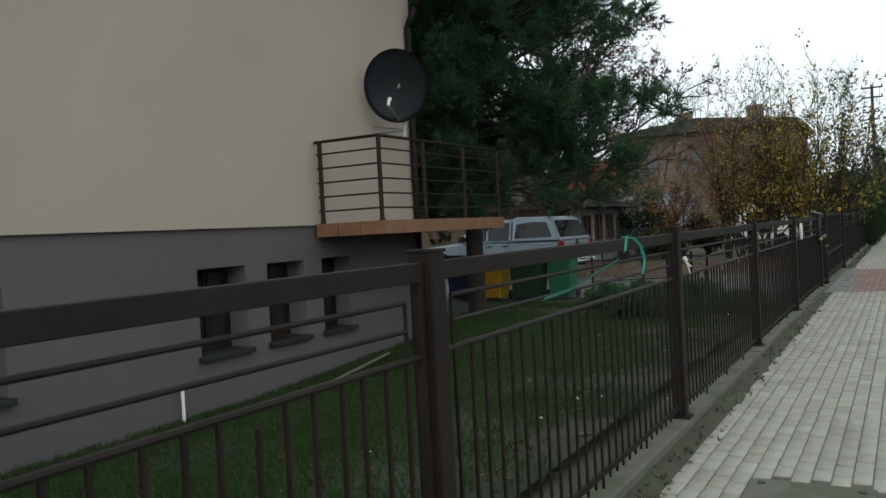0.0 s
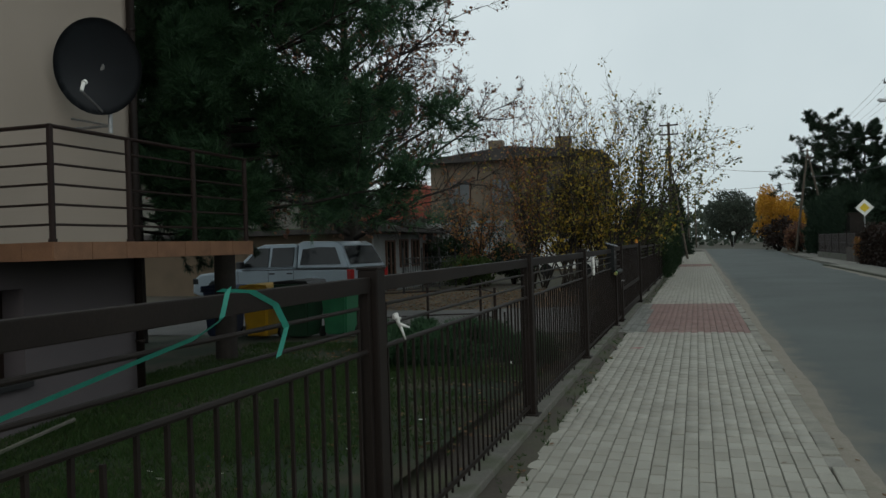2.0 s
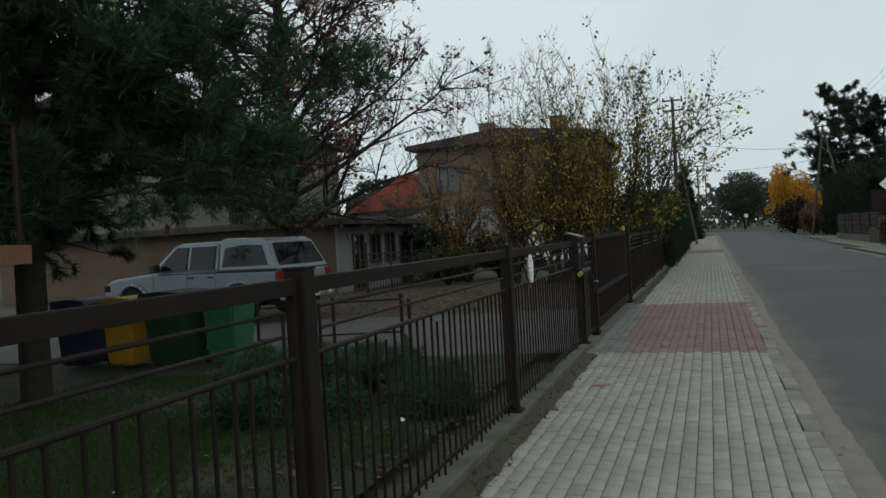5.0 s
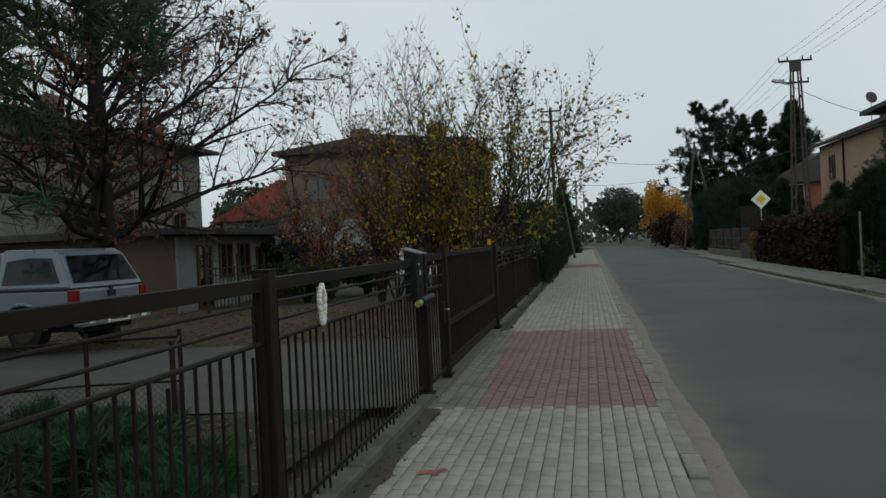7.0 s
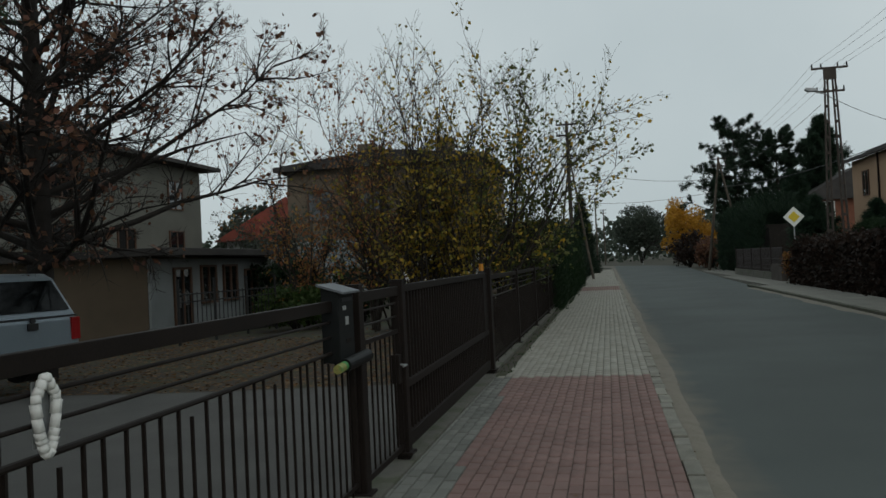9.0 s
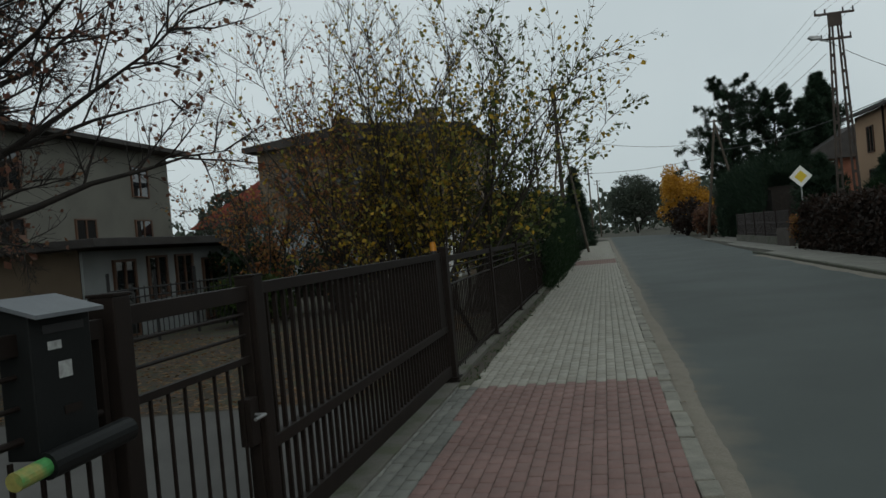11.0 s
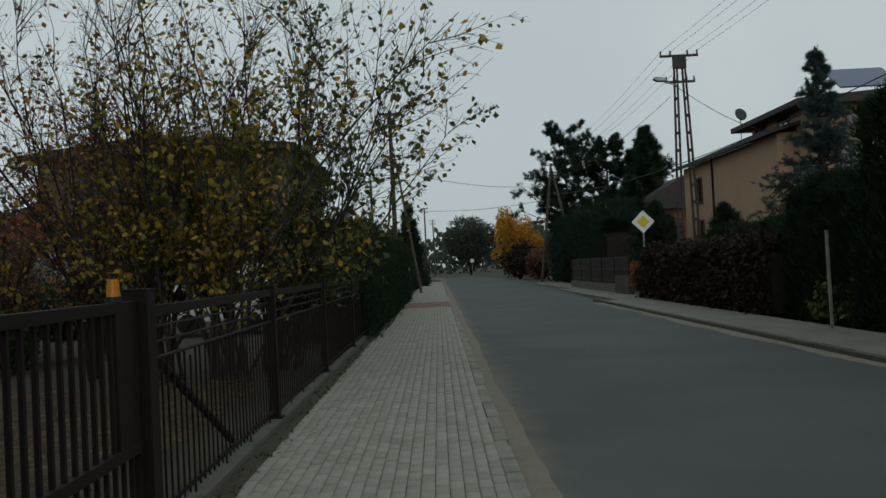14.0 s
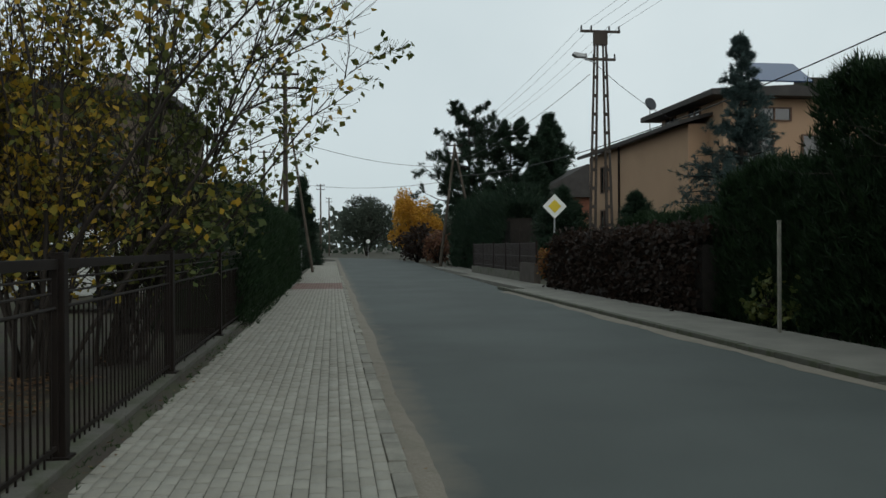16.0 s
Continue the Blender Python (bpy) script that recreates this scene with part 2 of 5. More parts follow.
M_ZINC = mat("dull_zinc_lid", (0.13, 0.14, 0.15), 0.55, 0.2, var=0.15, bump=0.03)
M_NEWS = mat("rolled_magazine", (0.3, 0.28, 0.08), 0.6, scale=14, var=0.3, bump=0.05, tone=(0.05, 0.22, 0.06))


# ---- mesh helpers ----
def box(bm, x0, x1, y0, y1, z0, z1, bev=0.0):
    g = bmesh.ops.create_cube(bm, size=1.0, matrix=Matrix.Translation(((x0 + x1) / 2, (y0 + y1) / 2, (z0 + z1) / 2)) @ Matrix.Diagonal((x1 - x0, y1 - y0, z1 - z0, 1)))
    if bev:
        es = list({e for v in g["verts"] for e in v.link_edges})
        bmesh.ops.bevel(bm, geom=es, offset=bev, segments=2, profile=0.6, affect="EDGES")
    return bm


def rod(bm, a, b, r, r2=None, seg=8):
    a, b = Vector(a), Vector(b)
    q = (b - a).to_track_quat("Z", "Y").to_matrix().to_4x4()
    bmesh.ops.create_cone(bm, cap_ends=True, segments=seg, radius1=r, radius2=r if r2 is None else r2, depth=(b - a).length, matrix=Matrix.Translation((a + b) / 2) @ q)
    return bm


def prism(bm, prof, y0, y1, inset=0.0, bev=0.0, zmid=None):
    """A profile of (x, z) drawn across y; points above zmid lean in by inset."""
    def yy(y, z, s):
        return y + s * (inset if zmid is not None and z > zmid else 0)
    va = [bm.verts.new((x, yy(y0, z, 1), z)) for x, z in prof]
    vb = [bm.verts.new((x, yy(y1, z, -1), z)) for x, z in prof]
    fs = [bm.faces.new(va), bm.faces.new(vb[::-1])]
    k = len(prof)
    for i in range(k):
        fs.append(bm.faces.new((va[(i + 1) % k], va[i], vb[i], vb[(i + 1) % k])))
    bmesh.ops.recalc_face_normals(bm, faces=fs)
    if bev:
        es = list({e for f in fs for e in f.edges})
        bmesh.ops.bevel(bm, geom=es, offset=bev, segments=2, profile=0.6, affect="EDGES")
    return bm


def mesh_of(name, bm, material, smooth=False):
    me = bpy.data.meshes.new(name)
    bm.to_mesh(me)
    bm.free()
    me.materials.append(material)
    if smooth:
        me.polygons.foreach_set("use_smooth", [True] * len(me.polygons))
    return me


def part(name, bm, material, parent=None, label="", smooth=False):
    ob = new(name, bm if isinstance(bm, bpy.types.Mesh) else mesh_of(name, bm, material, smooth))
    ob.parent = parent
    if label:
        tagged(ob, label)
    return ob


def thing(name, loc, label, category, group="", kind="", rz=0):
    ob = new(name)
    ob.matrix_basis = pose(*loc, 0, 0, rz)
    ob.empty_display_size = 0.2
    return tagged(ob, label, category, group, kind)


def B():
    return bmesh.new()


def bx(*a, **k):
    return box(bmesh.new(), *a, **k)


def rd(*a, **k):
    return rod(bmesh.new(), *a, **k)


def np_mesh(name, V, F, material):
    """A mesh from equal-sided faces in arrays."""
    V, F = np.asarray(V, dtype=np.float32), np.asarray(F, dtype=np.int32)
    me = bpy.data.meshes.new(name)
    k = F.shape[1]
    me.vertices.add(len(V))
    me.vertices.foreach_set("co", V.ravel())
    me.loops.add(F.size)
    me.loops.foreach_set("vertex_index", F.ravel())
    me.polygons.add(len(F))
    me.polygons.foreach_set("loop_start", np.arange(0, F.size, k, dtype=np.int32))
    me.update(calc_edges=True)
    me.materials.append(material)
    return me


def unit(a):
    return a / np.maximum(np.linalg.norm(a, axis=-1, keepdims=True), 1e-6)


def leaves(rs, P, size, long=1.6, flat=0.0):
    """Small folded leaves round the points P, each an island of two triangles sharing an edge."""
    n = len(P)
    d = unit(rs.normal(size=(n, 3)) + np.array([0, 0, -0.4]))
    e = unit(np.cross(d, rs.normal(size=(n, 3))))
    if flat:
        d[:, 2] *= 1 - flat
        e[:, 2] *= 1 - flat
    s = size * rs.uniform(0.6, 1.3, (n, 1))
    up = np.cross(d, e) * s * 0.15
    V = np.stack([P, P + d * s * long * 0.5 + e * s * 0.5 + up, P + d * s * long, P + d * s * long * 0.5 - e * s * 0.5 + up], 1).reshape(-1, 3)
    F = np.arange(4 * n).reshape(n, 4)
    return V, F


def needles(rs, P, D, length, width, count, spread=0.7):
    """Tufts: count thin triangles at each point, fanned round the direction D."""
    n = len(P)
    P, D = np.repeat(P, count, 0), np.repeat(D, count, 0)
    d = unit(D + rs.normal(size=P.shape) * spread)
    e = unit(np.cross(d, rs.normal(size=P.shape))) * width * 0.5
    L = length * rs.uniform(0.6, 1.2, (len(P), 1))
    V = np.stack([P - e, P + e, P + d * L], 1).reshape(-1, 3)
    return V, np.arange(3 * len(P)).reshape(-1, 3)


class Wood:
    """Grows tapered limbs; keeps their segments, and the points that carry leaves."""

    def __init__(self, seed):
        self.rs, self.seg, self.tip = np.random.RandomState(seed), [], []

    def limb(self, p, d, length, r, level, kids=3, ratio=0.55, wig=0.18, up=0.06, spread=0.8, first=0.3, steps=5, leafy=0):
        rs, p, d = self.rs, np.array(p, float), unit(np.array(d, float))
        for i in range(steps):
            d = unit(d + rs.normal(size=3) * wig + np.array([0, 0, up]))
            q = p + d * length / steps
            r0, r1 = r * (1 - 0.88 * i / steps), r * (1 - 0.88 * (i + 1) / steps)
            self.seg.append((*p, *q, r0, r1))
            f = (i + 1) / steps
            if level <= leafy:
                for s in (0.3, 0.8):
                    self.tip.append((*(p + (q - p) * s), *d))
            if level > 0 and f > first:
                for _ in range(rs.poisson(kids / steps / (1 - first) + 0.001)):
                    side = unit(np.cross(d, rs.normal(size=3)))
                    self.limb(p + (q - p) * rs.uniform(0.2, 1), d * (1 - spread * 0.5) + side * spread, length * ratio * rs.uniform(0.6, 1.15) * (1.15 - 0.5 * f), max(r1 * 0.62, r * 0.28), level - 1, kids, ratio, wig, up, spread, 0.15, max(3, steps - 1), leafy)
            p = q
        return p, d

    def mesh(self, name, material, sides=5):
        S = np.array(self.seg)
        a, b, r0, r1 = S[:, :3], S[:, 3:6], S[:, 6:7], S[:, 7:8]
        ax = unit(b - a)
        ref = np.where(np.abs(ax[:, 2:3]) > 0.9, np.array([[1.0, 0, 0]]), np.array([[0, 0, 1.0]]))
        u = unit(np.cross(ax, ref))
        w = np.cross(ax, u)
        n, rings = len(S), []
        for c, r in ((a, r0), (b + ax * r1 * 0.3, r1)):
            for k in range(sides):
                t = 2 * math.pi * k / sides
                rings.append(c + (u * math.cos(t) + w * math.sin(t)) * np.maximum(r, 0.0025))
        V = np.stack(rings, 1).reshape(-1, 3)
        k = np.arange(sides)
        quad = np.stack([k, (k + 1) % sides, (k + 1) % sides + sides, k + sides], 1)
        F = (np.arange(n)[:, None, None] * 2 * sides + quad[None]).reshape(-1, 4)
        return np_mesh(name, V, F, material)

    def tips(self):
        T = np.array(self.tip)
        return T[:, :3], T[:, 3:6]


def smooth_step(t):
    t = min(1.0, max(0.0, t))
    return t * t * (3 - 2 * t)


def yard_z(x, y):
    """The yard falls gently from the fence towards the house."""
    if x > -1.5:
        return 0.0
    s = smooth_step((-1.5 - x) / 5.2)
    dip = -0.42 + 0.34 * smooth_step((y - 6.0) / 8.0)
    return dip * s - 0.02


def sheet(name, xs, ys, zf, material):
    V = [(x, y, zf(x, y)) for y in ys for x in xs]
    n = len(xs)
    F = [(j * n + i, j * n + i + 1, (j + 1) * n + i + 1, (j + 1) * n + i) for j in range(len(ys) - 1) for i in range(n - 1)]
    me = np_mesh(name, V, F, material)
    me.polygons.foreach_set("use_smooth", [True] * len(me.polygons))
    return new(name, me)


M_FARPAVE = mat("worn_far_pavement", (0.165, 0.158, 0.135), 0.9, var=0.25, scale=1.5, fine=60, bump=0.2)

# ---- ground, road, pavements ----
def far_z(x, y):
    if -24 < x < -1.45 and -12 < y < 44:
        return yard_z(x, y) - 0.09
    return -0.16


xs = [-2500, -800, -300, -120, -60, -40, -30, -24, -20, -16, -13, -11, -9, -8, -7.2, -6.4, -5.6, -4.8, -4, -3.2, -2.4, -1.8, -1.46, -1.44, 0, 7.5, 9, 14, 30, 60, 120, 300, 800, 2500]
ys = [-2500, -600, -200, -60, -20, -12, -8, -4, -2, 0, 2, 4, 6, 7, 8, 9, 10, 11, 12, 13, 14, 15, 16, 18, 20, 24, 30, 36, 44, 60, 90, 130, 200, 400, 900, 2500]
ground = tagged(sheet("ground", xs, ys, far_z, M_SOIL), "bare brown soil with thin grass patches", "ground", kind="structure")
lx = list(np.linspace(-11, -1.9, 24))
lawn = tagged(sheet("lawn", lx, list(np.linspace(-8, 15.75, 44)), lambda x, y: yard_z(x, y) + 0.004 + 0.012 * math.sin(3 * x + y), M_LAWN), "short green lawn strewn with a few leaves", "lawn", kind="structure")
drive = tagged(sheet("driveway", list(np.linspace(-13, -1.45, 20)), [15.7, 17, 18.5, 20, 21.2], lambda x, y: yard_z(x, y) + 0.012, M_DRIVE), "pale worn concrete driveway behind the gate", "driveway", kind="structure")

bm = B()
line = [(-60, 0.7, 6.2), (46, 0.7, 6.2), (75, 0.7, 7.2), (106, 0.7, 8.6), (116, 0.5, 7.6), (124, -1.0, 5.5), (136, -5.0, 0.5), (152, -16, -12)]
pair = [(bm.verts.new((a, y, -0.085)), bm.verts.new((c, y, -0.085))) for y, a, c in line]
for (a, c), (d, e) in zip(pair[:-1], pair[1:]):
    bm.faces.new((a, c, e, d))
road = tagged(new("road", mesh_of("road", bm, M_ASPH)), "worn grey asphalt residential road", "road", kind="structure")
rs = np.random.RandomState(3)
gy = np.arange(-8, 112, 0.12)
V, F = [], []
for i, y in enumerate(gy):
    e = 0.985 + 0.025 * math.sin(y * 0.6) + 0.015 * math.sin(y * 1.7 + 1) + 0.01 * rs.uniform(-1, 1)
    V += [(0.78, y, -0.072), ((0.78 + e) / 2, y, -0.066 + 0.01 * rs.uniform(-1, 1)), (e, y, -0.082)]
    if i:
        k = 3 * i
        F += [(k - 3, k - 2, k + 1, k), (k - 2, k - 1, k + 2, k + 1)]
tagged(new("gutter", np_mesh("gutter", V, F, M_SAND)), "sandy gravelly gutter strip along the kerb", "gutter", kind="structure")
V, F = [], []
for i, y in enumerate(np.arange(-8, 46, 0.25)):
    e = 5.76 + 0.05 * math.sin(y * 0.5) + 0.05 * math.sin(y * 1.9) + 0.03 * rs.uniform(-1, 1)
    V += [(e, y, -0.082), ((e + 5.97) / 2, y, -0.07), (5.97, y, -0.06)]
    if i:
        k = 3 * i
        F += [(k - 3, k - 2, k + 1, k), (k - 2, k - 1, k + 2, k + 1)]
tagged(new("gutter_far_side", np_mesh("gutter_far_side", V, F, M_SAND)), "sandy strip along the far kerb", "gutter", kind="structure")
pavement = tagged(new("pavement", mesh_of("pavement", bx(-1.36, 0.67, -20, 104, -0.2, -0.012), M_BED)), "pavement of grey interlocking concrete pavers", "pavement", kind="structure")
verge = sheet("verge", [-1.55, -1.45, -1.34, -1.28, -1.23, -1.19, -1.15, -1.11, -1.07, -1.03], list(np.arange(-10, 47, 0.1)), lambda x, y: -0.06 if 15.65 < y < 21.6 else 0.008 + 0.006 * noise.noise((x * 9, y * 6, 0)) - 0.16 * max(0, x + 1.225 + 0.045 * noise.noise((0, y * 1.6, 2)) + 0.02 * noise.noise((0, y * 6, 5))), M_SOIL)
tagged(verge, "strip of dirt and moss at the fence foot", "verge", kind="structure")
far_pave = tagged(new("pavement_far_side", mesh_of("pavement_far_side", bx(6.1, 7.6, -20, 46, -0.2, 0.0), M_FARPAVE)), "narrow grey concrete pavement across the road", "pavement", kind="structure")
bm = B()
prism(bm, [(6.6, -0.2), (7.9, -0.2), (7.9, 0.0), (6.6, 0.0)], 46.0, 60)
prism(bm, [(7.2, -0.2), (9.0, -0.2), (9.0, 0.0), (7.2, 0.0)], 60.0, 76)
tagged(new("pavement_far_end", mesh_of("pavement_far_end", bm, M_FARPAVE)), "far stretch of grey pavement across the road", "pavement", kind="structure")

# ---- the street fence ----
FX = -1.40
BAR = mesh_of("bar", bx(-0.006, 0.006, -0.006, 0.006, 0.09, 1.02), M_BROWN)


def fence_panel(y0, y1, base=0.06, brace=False):
    p = thing("steel_fence", (FX, y0, base - 0.06), "brown painted steel fence panel with thin upright bars", "fence", "street fence panels")
    L = y1 - y0
    part("top_rail", bx(-0.018, 0.018, 0, L, 1.265, 1.33, bev=0.004), M_BROWN, p)
    for z in (1.205, 1.115):
        part("thin_rail", rod(rod(B(), (0, 0.10, z), (0, L - 0.10, z), 0.008), (0, 0.10 if z > 1.2 else L - 0.10, 1.205), (0, 0.10 if z > 1.2 else L - 0.10, 1.02), 0.007), M_BROWN, p)
    part("middle_rail", rd((0, 0, 1.02), (0, L, 1.02), 0.012), M_BROWN, p)
    part("bottom_rail", bx(-0.012, 0.012, 0, L, 0.13, 0.155), M_BROWN, p)
    for y in (0.015, L - 0.015):
        part("upright", bx(-0.016, 0.016, y - 0.015, y + 0.015, 0.1, 1.33, bev=0.003), M_BROWN, p)
    n = round(L / 0.115)
    for i in range(1, n):
        b = part("bar", BAR, None, p)
        b.matrix_basis = pose(0, L * i / n, -0.05 if i % 7 == 0 else 0.0, rx=0.5 * math.sin(i * 2.3))
    if brace:
        part("brace", rd((-0.03, 0.25, 1.0), (-0.03, L * 0.55, 0.18), 0.03), M_BROWN, p, "thick diagonal brace")
    return p


def fence_post(y, h=1.36, w=0.045):
    p = thing("fence_post", (FX, y, 0), "square brown steel fence post", "fence post", "street fence posts")
    part("shaft", bx(-w, w, -w, w, 0, h, bev=0.006), M_BROWN, p)
    part("cap", bx(-w - 0.004, w + 0.004, -w - 0.004, w + 0.004, h + 0.0005, h + 0.012, bev=0.003), M_BROWN, p)
    part("foot_plate", bx(-w - 0.03, w + 0.03, -w - 0.03, w + 0.03, 0.055, 0.075, bev=0.004), M_BROWN, p)
    return p


POSTS = [-7.6, -4.3, -0.98, 2.33, 5.62, 8.92, 12.3]
for y in POSTS:
    fence_post(y)
for a, b in zip(POSTS[:-1], POSTS[1:]):
    fence_panel(a + 0.05, b - 0.05)
fence_panel(12.35, 15.98)
for y in (16.05, 17.17):
    fence_post(y, 1.40, 0.05)
fence_post(21.85, 1.42, 0.07)
LATER = [25.4, 28.95, 32.7, 36.4, 40.1, 43.8]
for a, b in zip([21.88] + LATER[:-1], LATER):
    fence_panel(a + 0.06, b - 0.06, brace=a < 22)
    fence_post(b)
for a, b in ((-9, 16.1), (21.9, 46)):
    plinth = thing("fence_plinth", (FX, a, 0), "low mossy concrete plinth under the fence", "plinth", kind="structure")
    n = int((b - a) / 2.4)
    for i in range(n):
        y = (b - a) * i / n
        part("block", bx(-0.07, 0.08, y + 0.006, (b - a) * (i + 1) / n - 0.006, -0.12, 0.06 + 0.006 * math.sin(3 * i), bev=0.012), M_CONC, plinth)

wicket = thing("wicket_gate", (FX, 16.1, 0), "narrow brown steel wicket gate", "gate")
part("top_rail", bx(-0.018, 0.018, 0.02, 1.02, 1.29, 1.36, bev=0.004), M_BROWN, wicket)
for z in (1.23, 1.13):
    part("thin_rail", rd((0, 0.06, z), (0, 0.98, z), 0.008), M_BROWN, wicket)
part("middle_rail", bx(-0.012, 0.012, 0.04, 1.0, 1.0, 1.03), M_BROWN, wicket)
part("bottom_rail", bx(-0.016, 0.016, 0.04, 1.0, 0.1, 0.14), M_BROWN, wicket)
for y in (0.02, 1.02):
    part("upright", bx(-0.02, 0.02, y - 0.02, y + 0.02, 0.06, 1.36, bev=0.004), M_BROWN, wicket)
for i in range(1, 8):
    part("bar", BAR, None, wicket).matrix_basis = pose(0, 0.02 + i * 0.125, 0.0)
lock = part("lock_box", bx(-0.03, 0.03, 0.9, 0.99, 0.62, 0.84, bev=0.005), M_BROWN, wicket)
part("handle", rod(rod(B(), (0.03, 0.95, 0.76), (0.08, 0.95, 0.76), 0.008), (0.08, 0.95, 0.76), (0.08, 0.84, 0.76), 0.008), M_GALV, lock, "steel lever handle")

gate = thing("driveway_gate", (FX, 17.24, 0), "wide brown steel driveway gate with dense bars", "gate")
part("top_rail", bx(-0.02, 0.02, 0, 4.52, 1.31, 1.37, bev=0.004), M_BROWN, gate)
part("middle_rail", bx(-0.035, 0.03, 0, 4.52, 0.55, 0.61, bev=0.004), M_BROWN, gate)
part("bottom_rail", bx(-0.03, 0.03, 0, 4.52, 0.09, 0.2, bev=0.004), M_BROWN, gate)
for y in (0.02, 4.5):
    part("upright", bx(-0.025, 0.025, y - 0.025, y + 0.025, 0.09, 1.37, bev=0.004), M_BROWN, gate)
gbar = mesh_of("gate_bar", bx(-0.011, 0.011, -0.011, 0.011, 0.2, 1.31), M_BROWN)
for i in range(1, 41):
    part("bar", gbar, None, gate).matrix_basis = pose(0.0, 4.52 * i / 41, 0)
part("lock_plate", bx(-0.022, 0.022, 4.22, 4.475, 0.61, 1.31, bev=0.004), M_BROWN, gate, "solid brown steel lock plate")
sill = tagged(new("gate_sill", mesh_of("gate_sill", bx(FX - 0.1, FX + 0.1, 16.12, 21.8, -0.1, 0.02, bev=0.01), M_CONC)), "dark concrete sill under the gate", "sill", kind="structure")
beacon = thing("gate_beacon", (FX, 21.5, 1.371), "small amber warning beacon on the gate top rail", "beacon")
part("base", rd((0, 0, 0), (0, 0, 0.03), 0.04, seg=12), M_BLACKPL, beacon)
part("lens", rd((0, 0, 0.03), (0, 0, 0.12), 0.035, 0.028, seg=12), mat("amber_lens", (0.5, 0.2, 0.02), 0.25, bump=0), beacon)

mailbox = thing("mailbox", (FX + 0.0, 15.74, 0.96), "black steel mailbox with a torn sticker on the fence", "mailbox")
part("body", prism(B(), [(-0.05, 0), (0.06, 0), (0.06, 0.42), (-0.05, 0.45)], -0.17, 0.11, bev=0.006), M_MAILBOX, mailbox)
part("lid", prism(B(), [(-0.07, 0.459), (0.10, 0.408), (0.10, 0.42), (-0.07, 0.472)], -0.19, 0.13), M_ZINC, mailbox, "sloping dull zinc lid")
part("sticker", bx(0.061, 0.063, -0.06, 0.0, 0.22, 0.27), M_STICKER, mailbox, "torn white sticker")
part("scrap", bx(0.061, 0.063, -0.10, -0.04, 0.31, 0.335), M_STICKER, mailbox, "peeled paper scrap")
part("name_plate", bx(0.061, 0.064, -0.05, 0.03, 0.11, 0.135), M_BROWN, mailbox)
part("slot", bx(0.0605, 0.065, -0.12, 0.07, 0.36, 0.385), M_BLACKPL, mailbox)
tube = thing("newspaper_tube", (FX + 0.09, 15.55, 0.95), "black tube under the mailbox holding a rolled magazine", "newspaper tube")
part("tube", rd((0.0, 0.0, 0.0), (0.03, 0.36, 0.02), 0.04, seg=16), M_MAILBOX, tube, smooth=False)
part("magazine", rd((0.0, -0.13, -0.006), (0.0, 0.02, 0.002), 0.027, seg=16), M_NEWS, tube, "yellow and green rolled magazine")

# ribbon and rags tied on the fence
bm = B()
pts = [(0.03, 4.47, 1.345), (0.03, 4.43, 1.26), (0.035, 4.3, 1.225), (0.035, 4.06, 1.195), (0.03, 3.54, 1.125), (0.02, 3.27, 1.11)]
for a, b in zip(pts[:-1], pts[1:]):
    a, b = Vector(a), Vector(b)
    w = Vector((0.006, 0.008, 0.009))
    bm.faces.new([bm.verts.new(v) for v in (a - w, b - w, b + w, a + w)])
pts = [(0.0, 4.47, 1.342), (0.03, 4.6, 1.33), (0.03, 4.74, 1.28), (0.03, 4.81, 1.2), (0.03, 4.75, 1.11)]
for a, b in zip(pts[:-1], pts[1:]):
    a, b = Vector(a), Vector(b)
    w = Vector((0.005, 0.010, 0.004))
    bm.faces.new([bm.verts.new(v) for v in (a - w, b - w, b + w, a + w)])
bmesh.ops.solidify(bm, geom=bm.faces[:], thickness=0.002)
rib = new("ribbon", mesh_of("ribbon", bm, M_TEAL))
rib.location = (FX, 0, 0)
tagged(rib, "teal plastic ribbon tied to the fence rail", "ribbon")
bm = B()
for a, b, r in (((0, 0, 1.2), (0.02, 0.03, 1.1), 0.022), ((0.02, 0.03, 1.12), (0.03, 0.16, 1.08), 0.014), ((0.02, 0.04, 1.1), (0.03, 0.09, 1.0), 0.012), ((0, -0.02, 1.18), (0.02, 0.04, 1.16), 0.02)):
    rod(bm, a, b, r, r * 0.5, seg=7)
rag = new("rag", mesh_of("rag", bm, M_RAG, True))
rag.matrix_basis = Matrix.Translation((FX + 0.02, 5.84, 0.41)) @ Matrix.Diagonal((0.62, 0.8, 0.62, 1))
tagged(rag, "white knotted rag hanging on the fence", "rag")
bm = B()
pts = [(0.04 * math.cos(a) * (1 + 0.2 * math.sin(3 * a)), 0.105 * math.sin(a) + 0.008 * math.sin(5 * a)) for a in np.linspace(0, 2 * math.pi, 20, endpoint=False)]
for i in range(20):
    a, b = pts[i], pts[(i + 1) % 20]
    rod(bm, (0, a[0], a[1]), (0.004, b[0], b[1]), 0.016, seg=6)
loop = new("cloth_loop", mesh_of("cloth_loop", bm, M_RAG, True))
loop.location = (FX + 0.03, 13.06, 1.14)
tagged(loop, "white cloth loop hung on the fence rails", "cloth")
box2 = tagged(new("backing_card", mesh_of("backing_card", bx(-0.01, -0.006, -0.035, 0.035, -0.09, 0.1), M_GALV)), "grey plastic card behind the white loop", "card")
box2.location = (FX + 0.02, 13.06, 1.14)

